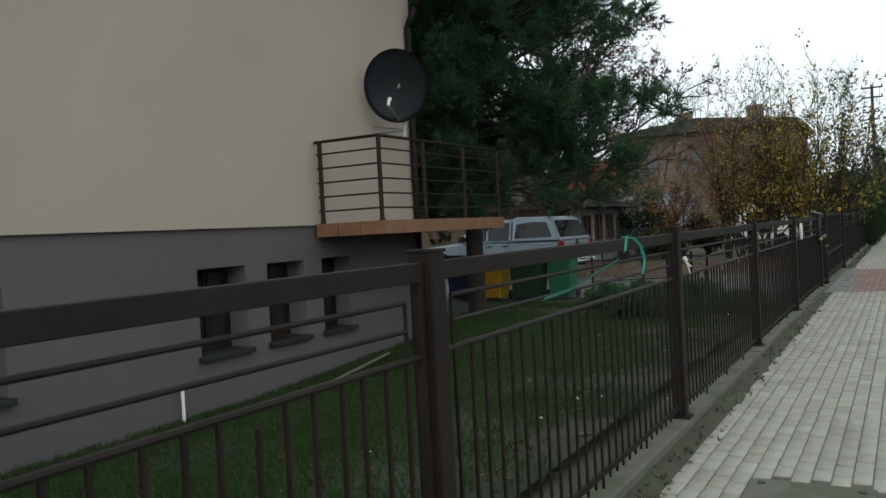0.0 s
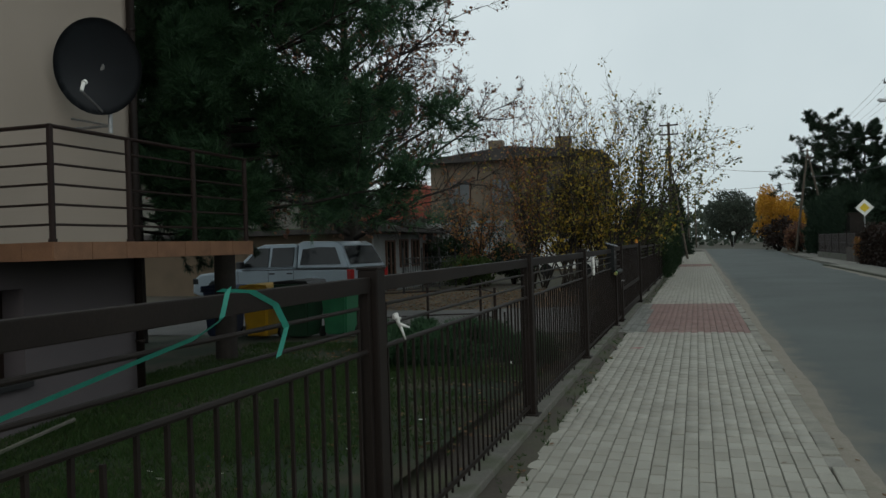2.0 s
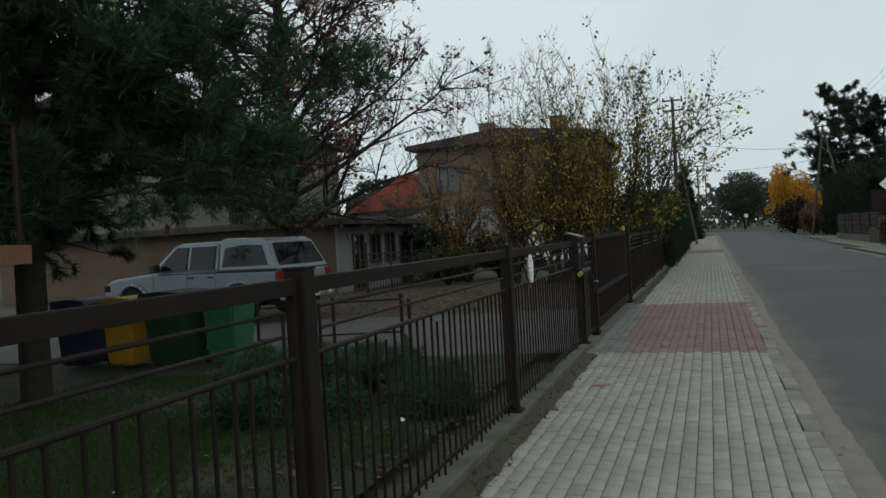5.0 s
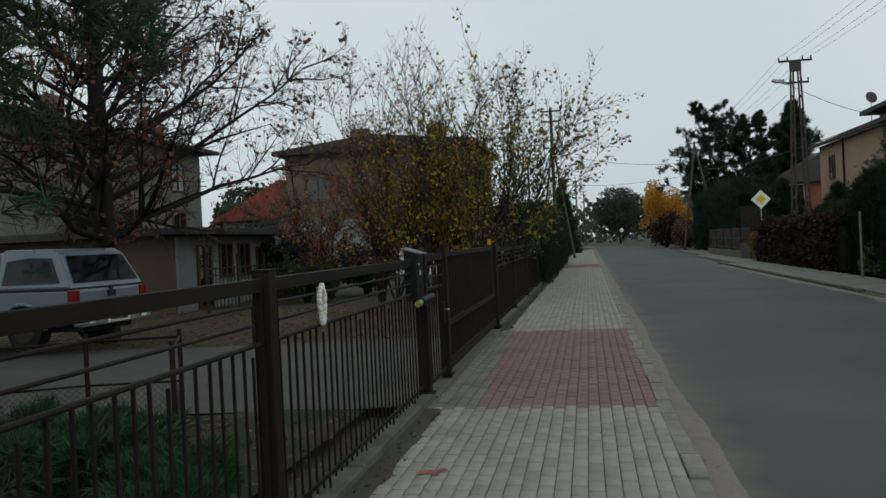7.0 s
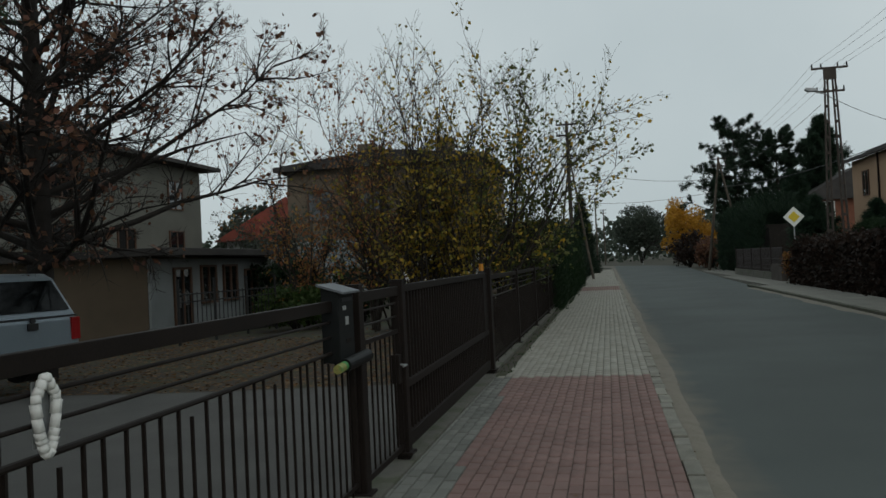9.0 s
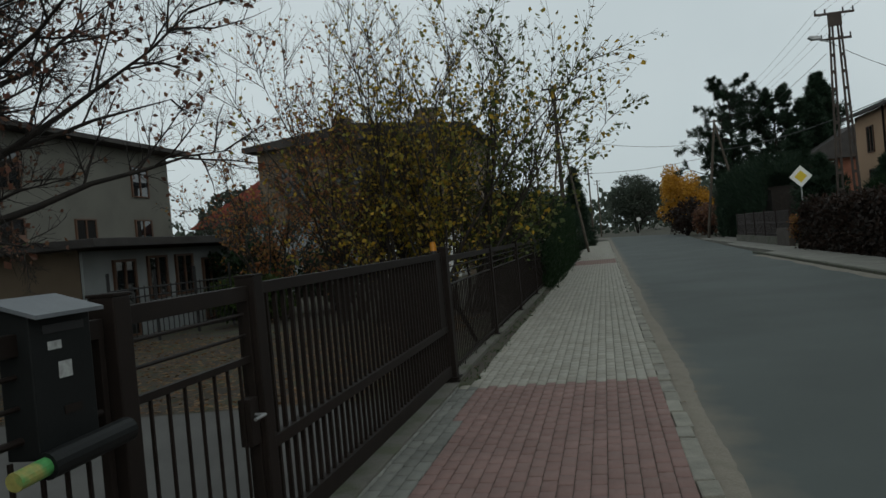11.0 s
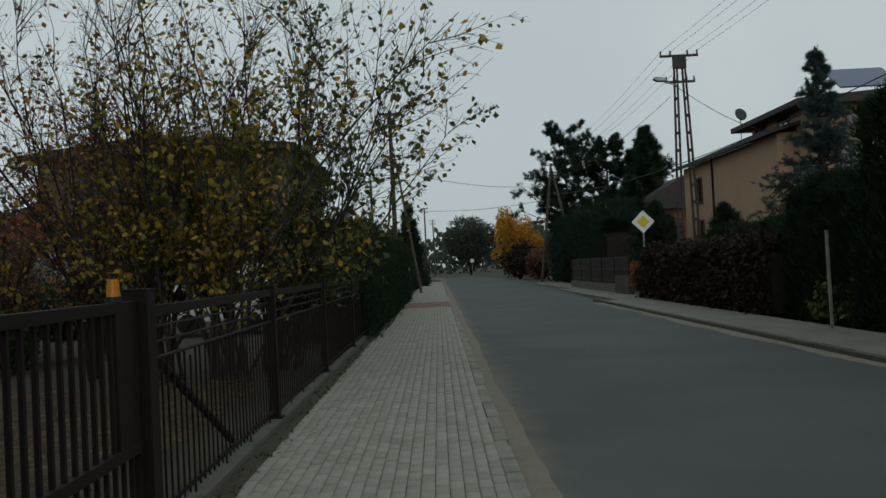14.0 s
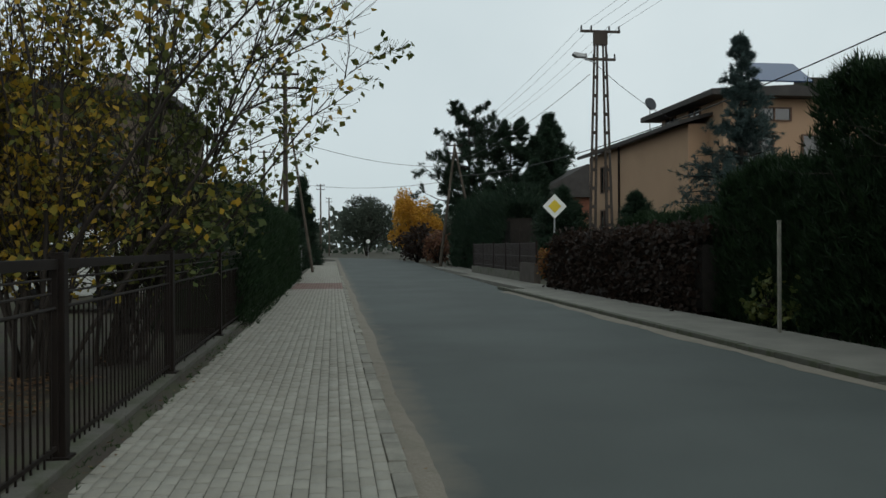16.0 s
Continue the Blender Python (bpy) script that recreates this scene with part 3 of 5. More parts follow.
# ---- the beige house ----
HX, HY = -6.7, 10.9
house = thing("house", (HX, HY, 0), "beige rendered house with a mauve-grey basement storey", "house")
wins = [(3.35 - HY, 4.12 - HY), (6.31 - HY, 7.05 - HY), (7.42 - HY, 8.11 - HY), (8.47 - HY, 9.1 - HY)]
WT = 0.38
edges = [-17.0] + [v for w in wins for v in w] + [0.0]
for i in range(0, len(edges), 2):
    part("basement_wall", bx(-WT, 0, edges[i], edges[i + 1], -0.7, 1.60), M_PLINTH, house)
for a, b in wins:
    part("window_apron", bx(-WT, 0, a, b, -0.7, 0.2), M_PLINTH, house)
    part("lintel", bx(-WT, 0, a, b, 1.15, 1.60), M_PLINTH, house)
part("basement_wall", bx(-9.0, -WT, -0.35, 0, -0.7, 1.60), M_PLINTH, house)
part("basement_wall", bx(-9.0, -WT, -17.0, -16.65, -0.7, 1.60), M_PLINTH, house)
part("basement_wall", bx(-9.0, -8.65, -16.65, -0.35, -0.7, 1.60), M_PLINTH, house)
bm = B()
box(bm, -9.0, 0.035, -17.0, 0.035, 1.603, 5.9)
part("wall", bm, M_STUCCO, house)
part("drip_edge", bx(-0.01, 0.045, -17.0, 0.045, 1.588, 1.602), M_STUCCO, house)
part("floor_slab", bx(-8.6, -WT - 0.01, -16.6, -0.4, -0.65, -0.6), M_CONC, house)
bm = B()
box(bm, -9.6, 0.6, -17.6, 0.6, 5.9, 6.0)
prism(bm, [(-9.6, 6.0), (0.6, 6.0), (-4.5, 8.0)], -17.6, 0.6)
part("roof", bm, M_ROOF, house)
for a, b in wins:
    w = part("window", bx(-0.34, -0.30, a + 0.06, b - 0.06, 0.27, 1.09), M_GLASS, house, "dark basement window")
    bm = B()
    for q in ((a, a + 0.06, 0.2, 1.15), (b - 0.06, b, 0.2, 1.15), (a + 0.06, b - 0.06, 0.2, 0.27), (a + 0.06, b - 0.06, 1.09, 1.15), ((a + b) / 2 - 0.02, (a + b) / 2 + 0.02, 0.27, 1.09)):
        box(bm, -0.36, -0.28, *q)
    part("window_frame", bm, M_RAIL, w)
    part("window_sill", bx(-0.28, 0.07, a - 0.04, b + 0.04, 0.14, 0.2, bev=0.006), M_BLACKPL, w)
pipe = part("downpipe", rod(rod(rod(B(), (0.1, -0.12, -0.2), (0.1, -0.12, 4.6), 0.05, seg=12), (0.1, -0.12, 4.58), (0.2, -0.05, 4.9), 0.05, seg=12), (0.2, -0.05, 4.88), (0.45, 0.2, 5.6), 0.05, seg=12), M_BROWN, house, "brown round downpipe at the corner", True)
for z in (0.4, 2.2, 4.2):
    part("pipe_clip", rd((0.1, -0.12, z), (0.1, -0.12, z + 0.03), 0.06, seg=12), M_BROWN, pipe)
part("gutter", rd((0.5, -17.5, 5.86), (0.5, 0.5, 5.86), 0.07, seg=10), M_BROWN, house)

balcony = thing("balcony", (-5.6, 8.35, 1.44), "tiled balcony slab with a dark steel railing", "balcony")
part("slab", bx(-1.065, -0.025, 0.025, 2.5, 0, 0.15), M_CONC, balcony)
part("slab_end", bx(-2.8, -0.025, 2.59, 3.42, 0, 0.15), M_CONC, balcony)
for i in range(7):
    part("edge_tile", bx(-0.022, 0.0, i * 0.493 + 0.004, (i + 1) * 0.493 - 0.004, -0.01, 0.16, bev=0.003), M_TILE, balcony)
for i in range(3):
    part("edge_tile", bx(-1.06 + i * 0.35 + 0.004, -1.06 + (i + 1) * 0.35 - 0.004, 0.0, 0.022, -0.01, 0.16, bev=0.003), M_TILE, balcony)
posts = [(-0.06, 0.06), (-0.98, 0.06), (-0.06, 1.12), (-0.06, 2.25), (-0.06, 3.38)]
for x, y in posts:
    part("post", rd((x, y, 0.16), (x, y, 1.21), 0.03, seg=10), M_RAIL, balcony)
    part("post_foot", rd((x, y, 0.155), (x, y, 0.19), 0.04, seg=10), M_RAIL, balcony)
for i, z in enumerate((0.32, 0.505, 0.69, 0.875, 1.06)):
    part("rail", rd((-0.06, 0.06, z), (-0.06, 3.38, z), 0.012, seg=6), M_RAIL, balcony)
    part("rail", rd((-0.06, 0.06, z), (-1.04, 0.06, z), 0.012, seg=6), M_RAIL, balcony)
part("handrail", rd((-0.06, 0.04, 1.22), (-0.06, 3.42, 1.22), 0.02, seg=8), M_RAIL, balcony)
part("handrail", rd((-0.04, 0.06, 1.22), (-1.06, 0.06, 1.22), 0.02, seg=8), M_RAIL, balcony)

dish = thing("satellite_dish", (-6.15, 9.7, 3.5), "large dark grey satellite dish on a wall bracket", "satellite dish")
bm = B()
RING, TURNS = 7, 36
rows_ = []
for i in range(RING + 1):
    f = i / RING
    rows_.append([bm.verts.new((0.46 * f * math.cos(2 * math.pi * k / TURNS), -0.11 * f * f, 0.51 * f * math.sin(2 * math.pi * k / TURNS))) for k in range(TURNS)] if i else [bm.verts.new((0, 0, 0))])
for k in range(TURNS):
    bm.faces.new((rows_[0][0], rows_[1][k], rows_[1][(k + 1) % TURNS]))
    for i in range(1, RING):
        bm.faces.new((rows_[i][k], rows_[i + 1][k], rows_[i + 1][(k + 1) % TURNS], rows_[i][(k + 1) % TURNS]))
bmesh.ops.solidify(bm, geom=bm.faces[:], thickness=0.012)
refl = part("reflector", bm, M_DISH, dish, smooth=True)
refl.matrix_basis = pose(0, 0, 0, 12, 0, 22)
arm = part("arm", rd((0.0, 0.0, -0.48), (0.1, -0.42, -0.34), 0.012), M_GALV, dish)
part("receiver", rod(rod(B(), (0.1, -0.42, -0.34), (0.095, -0.38, -0.25), 0.02, seg=10), (0.095, -0.38, -0.25), (0.09, -0.35, -0.235), 0.028, seg=10), M_WHITE, arm, "white receiver head")
part("mast", rod(rod(B(), (0.0, 0.12, -0.7), (0.0, 0.12, 0.1), 0.025), (0, 0.12, 0.0), (0, 0.0, 0.0), 0.04), M_GALV, dish)
part("bracket", rod(rod(B(), (0.0, 0.12, -0.62), (-0.53, 0.12, -0.62), 0.016), (0.0, 0.12, -0.62), (-0.53, 0.12, -0.50), 0.012), M_GALV, dish)

tap = thing("garden_pipe", (-6.62, 5.94, -0.42), "short white plastic pipe standing by the wall", "pipe")
part("pipe", rod(rod(B(), (0, 0, 0), (0, 0, 0.36), 0.018), (0, 0, 0.36), (0.06, -0.05, 0.37), 0.018), M_WHITE, tap)
tagged(new("drain_edging", mesh_of("drain_edging", rod(rod(B(), (-6.1, 5.4, -0.33), (-5.95, 7.6, -0.28), 0.022, seg=6), (-5.95, 7.6, -0.28), (-6.2, 9.2, -0.2), 0.02, seg=6), M_CONC)), "pale edging strip along the wall foot", "edging")

# ---- bins ----
def bin_(name, loc, w, d, h, body, lid, label):
    b = thing("wheelie_bin", loc, label, "bin", "bins in the yard")
    bm = B()
    k = 0.82
    vs = [bm.verts.new((sx * w / 2 * s, sy * d / 2 * s, z)) for z, s in ((0.06, k), (h, 1.0)) for sx, sy in ((-1, -1), (1, -1), (1, 1), (-1, 1))]
    for f in ((3, 2, 1, 0), (4, 5, 6, 7), (0, 1, 5, 4), (1, 2, 6, 5), (2, 3, 7, 6), (3, 0, 4, 7)):
        bm.faces.new([vs[i] for i in f])
    bmesh.ops.bevel(bm, geom=bm.edges[:], offset=0.03, segments=2, affect="EDGES")
    part("body", bm, body, b)
    part("rim", bx(-w / 2 - 0.02, w / 2 + 0.02, -d / 2 - 0.02, d / 2 + 0.02, h - 0.06, h, bev=0.01), body, b)
    part("lid", prism(B(), [(-w / 2 - 0.03, h + 0.004), (w / 2 + 0.03, h + 0.004), (w / 2, h + 0.05), (0, h + 0.075), (-w / 2, h + 0.05)], -d / 2 - 0.03, d / 2 + 0.03, bev=0.008), lid, b)
    for s in (-1, 1):
        part("wheel", rd((s * w * 0.4, d / 2 - 0.06, 0.1), (s * w * 0.4 + s * 0.05, d / 2 - 0.06, 0.1), 0.1, seg=16), M_RUBBER, b)
    return b


GZ = -0.1
bin_("a", (-8.35, 15.4, GZ), 0.55, 0.6, 0.92, M_BINBLUE, M_BINBLUE, "navy blue plastic wheelie bin beside the driveway")
bin_("b", (-7.6, 15.45, GZ), 0.52, 0.6, 0.92, M_BINYELLOW, M_BINYELLOW, "bright yellow plastic wheelie bin beside the driveway")
bin_("c", (-6.83, 15.45, GZ), 0.62, 0.7, 0.98, M_BINGREEN, M_BLACKPL, "dark green wheelie bin with a black lid")
# added bin: its brighter green paints the dark container's lit side
bin_("d", (-6.2, 15.75, GZ), 0.5, 0.6, 0.88, M_BINLIT, M_BINGREEN, "added brighter green bin painting the lit side of the dark bin")

# ---- pickup truck ----
def pickup(loc):
    t = thing("pickup_truck", loc, "silver double-cab pickup with a hardtop canopy, parked", "pickup truck", rz=-9)
    # local x: 0 at the tail, -5.0 at the nose; y: 0 near side, 1.76 far side
    part("body", prism(B(), [(0, 0.48), (-0.02, 1.02), (-3.35, 1.04), (-3.75, 1.02), (-4.75, 0.93), (-4.98, 0.80), (-5.02, 0.42), (-4.75, 0.34), (-4.6, 0.36), (-4.5, 0.62), (-4.3, 0.76), (-3.95, 0.78), (-3.72, 0.66), (-3.6, 0.36), (-1.55, 0.36), (-1.45, 0.6), (-1.22, 0.76), (-0.9, 0.77), (-0.66, 0.62), (-0.55, 0.42)], 0, 1.76, bev=0.055), M_SILVER, t)
    part("cab", prism(B(), [(-1.62, 1.03), (-1.66, 1.62), (-1.8, 1.66), (-2.75, 1.66), (-2.95, 1.60), (-3.62, 1.03)], 0.05, 1.71, 0.14, 0.05, 1.2), M_SILVER, t)
    part("canopy", prism(B(), [(-0.03, 1.03), (-0.34, 1.60), (-0.5, 1.68), (-1.5, 1.71), (-1.6, 1.67), (-1.6, 1.03)], 0.03, 1.73, 0.12, 0.04, 1.2), M_SILVER, t, "silver hardtop canopy")
    def side_pane(nm, prof, par, y=0.022):
        bm = B()
        def lean(z):
            return y + (z - 1.03) * 0.24
        va = [bm.verts.new((x, lean(z), z)) for x, z in prof]
        vb = [bm.verts.new((x, lean(z) + 0.03, z)) for x, z in prof]
        bm.faces.new(va), bm.faces.new(vb[::-1])
        for i in range(len(prof)):
            j = (i + 1) % len(prof)
            bm.faces.new((va[j], va[i], vb[i], vb[j]))
        bmesh.ops.recalc_face_normals(bm, faces=bm.faces[:])
        return part(nm, bm, M_TINT, par)
    side_pane("side_window", [(-2.52, 1.09), (-2.52, 1.57), (-2.86, 1.57), (-3.38, 1.09)], t)
    side_pane("side_window", [(-1.74, 1.09), (-1.74, 1.57), (-2.42, 1.57), (-2.42, 1.09)], t)
    side_pane("canopy_window", [(-0.30, 1.13), (-0.5, 1.54), (-1.46, 1.58), (-1.5, 1.12)], t, 0.005)
    bm = B()
    pr = [(-0.062, 1.12), (-0.305, 1.57)]
    v = [bm.verts.new(p) for p in ((pr[0][0], 0.12, 1.12), (pr[0][0], 1.64, 1.12), (pr[1][0], 1.54, 1.57), (pr[1][0], 0.22, 1.57))]
    bm.faces.new(v)
    bmesh.ops.solidify(bm, geom=bm.faces[:], thickness=-0.02)
    part("rear_window", bm, M_TINT, t)
    bm = B()
    v = [bm.verts.new(p) for p in ((-2.97, 0.27, 1.58), (-2.97, 1.49, 1.58), (-3.60, 1.58, 1.06), (-3.60, 0.18, 1.06))]
    bm.faces.new(v)
    bmesh.ops.solidify(bm, geom=bm.faces[:], thickness=0.02)
    part("windscreen", bm, M_TINT, t)
    for y in (-0.006, 1.60):
        part("tail_lamp", bx(-0.1, 0.012, y, y + 0.166, 0.66, 1.0, bev=0.01), M_REDLAMP, t)
    part("canopy_seal", bx(-1.6, -0.02, 0.012, 1.748, 1.022, 1.04), M_BLACKPL, t, "black rubber seal under the canopy")
    part("belt_moulding", bx(-3.3, -0.1, -0.012, 0.004, 1.0, 1.018), M_BLACKPL, t)
    part("tailgate_gap", bx(-0.01, 0.006, 0.18, 1.58, 0.575, 0.585), M_BLACKPL, t)
    for x in (-1.06, -4.12):
        bm = B()
        for k in range(12):
            a0, a1 = math.pi * k / 12, math.pi * (k + 1) / 12
            rod(bm, (x + 0.47 * math.cos(a0), 0.01, 0.36 + 0.44 * math.sin(a0)), (x + 0.47 * math.cos(a1), 0.01, 0.36 + 0.44 * math.sin(a1)), 0.04, seg=8)
        part("wheel_flare", bm, M_SILVER, t, smooth=True)
    part("tailgate_handle", bx(-0.01, 0.016, 0.8, 0.98, 0.86, 0.96, bev=0.006), M_BLACKPL, t)
    part("badge", rd((-0.01, 0.89, 1.0), (0.012, 0.89, 1.0), 0.045, seg=16), M_WIRE, t)
    bump = part("rear_bumper", bx(-0.06, 0.14, 0.06, 1.70, 0.40, 0.56, bev=0.03), M_GALV, t, "grey steel rear bumper")
    part("number_plate", bx(0.142, 0.15, 0.62, 1.14, 0.43, 0.54), M_WHITE, bump)
    part("bars", rod(B(), (0.152, 0.68, 0.485), (0.152, 1.08, 0.485), 0.02, seg=4), M_BLACKPL, bump, "unreadable dark lettering")
    for y in (0.2, 1.45):
        part("bumper_lamp", bx(0.142, 0.15, y, y + 0.12, 0.45, 0.51), M_WHITE, bump)
    part("mirror", bx(-3.35, -3.2, -0.2, -0.02, 1.06, 1.24, bev=0.03), M_BLACKPL, t)
    for x in (-2.35, -1.8):
        part("door_handle", bx(x - 0.08, x + 0.08, -0.02, 0.004, 0.9, 0.935, bev=0.006), M_BLACKPL, t)
    for x in (-1.68, -2.47, -3.45):
        part("door_gap", bx(x - 0.005, x + 0.005, -0.003, 0.002, 0.5, 1.02), M_BLACKPL, t)
    for x in (-1.06, -4.12):
        for y in (0.02, 1.52):
            w = part("wheel", rd((x, y, 0.36), (x, y + 0.22, 0.36), 0.36, seg=28), M_RUBBER, t, "black tyre on a steel rim")
            part("rim", rd((x, y - 0.012 if y < 1 else y + 0.2, 0.36), (x, y + 0.03 if y < 1 else y + 0.232, 0.36), 0.21, seg=20), M_POLE, w)
        part("wheel_arch", bx(x - 0.5, x + 0.5, 0.25, 1.5, 0.3, 0.75), M_BLACKPL, t)
    part("chassis", bx(-4.7, -0.1, 0.3, 1.46, 0.3, 0.5), M_BLACKPL, t)
    part("headlamp", bx(-5.0, -4.8, -0.004, 0.26, 0.66, 0.82, bev=0.02), M_TINT, t)
    return t


pickup((-8.05, 20.4, GZ + 0.08))

# ---- inner yard fence ----
inner = thing("yard_fence", (0, 0, 0), "low rusty mesh fence around the lawn", "fence")
ipts = [(-5.3, 15.0), (-4.4, 15.3), (-3.5, 15.35), (-3.0, 14.3)]
for x, y in ipts:
    part("post", rd((x, y, yard_z(x, y) - 0.05), (x, y, yard_z(x, y) + 0.85), 0.022, seg=8), M_RAIL, inner)
for (xa, ya), (xb, yb) in zip(ipts[:-1], ipts[1:]):
    za, zb = yard_z(xa, ya), yard_z(xb, yb)
    for h in (0.78, 0.38):
        part("rail", rd((xa, ya, za + h), (xb, yb, zb + h), 0.011, seg=6), M_RAIL, inner)
    bm = B()
    n = 14
    for i in range(-6, n):
        for s in (1, -1):
            f0, f1 = max(0, i) / n, min(n, i + 6) / n
            if f1 <= f0:
                continue
            h0, h1 = (max(0, i) - i) / 6, (min(n, i + 6) - i) / 6
            if s < 0:
                h0, h1 = 1 - h0, 1 - h1
            P = lambda f, h: (xa + (xb - xa) * f, ya + (yb - ya) * f, za + (zb - za) * f + 0.03 + 0.34 * h)
            rod(bm, P(f0, h0), P(f1, h1), 0.0022, seg=3)
    part("wire_mesh", bm, M_POLE, inner)


# ---- neighbouring houses ----
def window(parent, m, w, h, frame_mat=None):
    """A framed pane in local coordinates, facing local -y, set in place by m."""
    g = part("window", bx(-w / 2, w / 2, -0.02, 0.05, 0, h), M_GLASS, parent)
    g.matrix_basis = m
    bm = B()
    for q in ((-w / 2 - 0.08, -w / 2, -0.06, h + 0.06), (w / 2, w / 2 + 0.08, -0.06, h + 0.06), (-w / 2, w / 2, -0.06, 0), (-w / 2, w / 2, h, h + 0.06), (-0.035, 0.035, 0, h)):
        box(bm, q[0], q[1], -0.06, 0.04, q[2], q[3])
    part("window_frame", bm, frame_mat or M_WOODFRAME, g)
    return g


shed = thing("shed", (-11.4, 30, 0), "low flat-roofed tan outbuilding with a white front", "shed")
part("wall", bx(-14, -0.02, 0, 7.4, -0.3, 2.05), M_SHEDTAN, shed)
part("front_wall", bx(-0.016, 0.06, 0.02, 7.4, -0.3, 2.0), M_SHEDWHITE, shed, "whitewashed front wall")
part("roof", bx(-14.4, 0.75, -0.5, 7.9, 2.06, 2.26, bev=0.02), M_ROOF, shed)
part("moss", bx(-9, -1, -0.2, 4, 2.262, 2.30, bev=0.015), M_BUSH, shed, "mossy patch on the roof")
for y, w, h, z in ((1.6, 0.8, 1.8, -0.1), (3.1, 0.8, 1.0, 0.75), (4.5, 0.8, 1.0, 0.75), (6.0, 0.8, 1.7, -0.1)):
    window(shed, pose(0.062, y, z, 0, 0, 90), w, h)
part("post", rd((0.65, 7.3, -0.2), (0.65, 7.3, 2.06), 0.06), M_GALV, shed)
irongate = thing("iron_gate", (-9.6, 28.3, -0.1), "black wrought-iron garden gate before the shed", "gate")
for z in (0.12, 1.0, 1.18):
    part("rail", rd((0, 0, z), (0.6, 4.2, z), 0.016, seg=6), M_BLACKIRON, irongate)
for i in range(25):
    f = i / 24
    part("bar", rd((0.6 * f, 4.2 * f, 0 if i % 8 == 0 else 0.12), (0.6 * f, 4.2 * f, 1.55 if i % 8 == 0 else 1.22), 0.035 if i % 8 == 0 else 0.011, seg=6), M_BLACKIRON, irongate)

grey = thing("grey_house", (-21.6, 38, 0), "grey-cream two-storey house with a dark overhanging roof", "house")
part("wall", bx(-10, 0, -2, 14.2, -0.4, 7.2), M_GREYHOUSE, grey)
bm = prism(B(), [(-11, 7.2), (0.9, 7.2), (0.9, 7.4), (-5, 8.9), (-11, 7.4)], -2.9, 15.0)
rf = part("roof", bm, M_ROOF, grey)
part("chimney", bx(-4.2, -3.4, 6, 6.9, 8.2, 9.6), M_BROWNHOUSE, rf)
for y, z in ((2.5, 2.4), (7.0, 2.4), (11.5, 2.4), (2.5, 5.0), (11.5, 5.0)):
    window(grey, pose(0.02, y, z, 0, 0, 90), 1.3, 1.4)

bh = thing("brown_house", (-15.6, 50, 0), "brown two-storey block house with a flat roof", "house")
part("wall", bx(0, 10, 0, 9, -0.4, 6.5), M_BROWNHOUSE, bh)
part("lower_wall", bx(0.02, 4.6, -1.4, -0.004, -0.4, 2.9), M_SHEDWHITE, bh, "pale ground-floor porch")
rf = part("roof", prism(B(), [(-0.5, 6.5), (10.5, 6.5), (10.5, 6.72), (5, 7.3), (-0.5, 6.72)], -0.6, 9.6), M_ROOF, bh)
for x in (3.2, 7.4):
    part("chimney", bx(x, x + 0.9, 2.0, 2.7, 6.9, 8.0), M_BROWNHOUSE, rf)
for x, z in ((1.8, 4.0), (4.5, 4.0), (7.8, 4.0), (6.8, 1.0), (8.6, 1.0)):
    window(bh, pose(x, -0.02, z), 1.3, 1.4)

rh = thing("red_roof_house", (-20, 60, 0), "distant house with a red tiled roof", "house")
part("wall", bx(-4, 4.5, 0, 8, -0.4, 3.6), M_SHEDWHITE, rh)
part("roof", prism(B(), [(-4.6, 3.6), (5.2, 3.6), (0.4, 6.2)], -0.6, 8.6), M_REDROOF, rh)

ph = thing("peach_house", (17, 53.5, 0), "peach rendered two-storey house with a balcony", "house")
part("lower_wall", bx(-0.4, 5.5, 2.0, 16.5, -0.3, 7.0), M_PEACH, ph)
part("upper_wall", bx(0.6, 9.0, 0.6, 7.4, -0.3, 8.05), M_PEACH, ph)
part("lower_roof", prism(B(), [(-1.0, 6.9), (0.62, 7.35), (0.62, 7.5), (-1.0, 7.1)], 1.6, 17.2), M_ROOF, ph)
rf = part("roof", prism(B(), [(-0.3, 7.95), (9.7, 7.95), (9.7, 8.2), (4.5, 8.5), (-0.3, 8.2)], -0.2, 8.1), M_ROOF, ph)
part("solar_panel", prism(B(), [(1.8, 8.35), (4.6, 8.35), (4.6, 8.42), (1.8, 8.42)], 0.2, 2.2), M_PANEL, rf, "blue tilted solar collector").matrix_basis = Matrix.Translation((0, -0.1, 0.25)) @ Matrix.Translation((0, 0.2, 8.35)) @ pose(0, 0, 0, 35) @ Matrix.Translation((0, -0.2, -8.35))
part("chimney", bx(5.0, 6.3, 1.5, 2.3, 8.3, 9.15), M_POLE, rf)
for y, z in ((3.4, 7.45), (6.2, 7.45)):
    window(ph, pose(0.58, y, z, 0, 0, -90), 1.1, 0.45)
for y, z in ((13.6, 4.6), (13.6, 2.0), (8.0, 2.0)):
    window(ph, pose(-0.42, y, z, 0, 0, -90), 1.1, 1.5)
for x, z, w, h in ((2.3, 4.2, 1.2, 2.0), (5.6, 4.2, 2.4, 2.1), (3.0, 7.0, 1.5, 0.5), (5.5, 1.0, 2.0, 1.6)):
    window(ph, pose(x, 0.58, z), w, h)
part("downpipe", rd((-0.47, 11.0, 0), (-0.47, 11.0, 7.0), 0.06), M_RAIL, ph)
bal = part("balcony", bx(-1.0, 6.0, -1.6, 0.58, 4.0, 4.2), M_PEACH, ph)
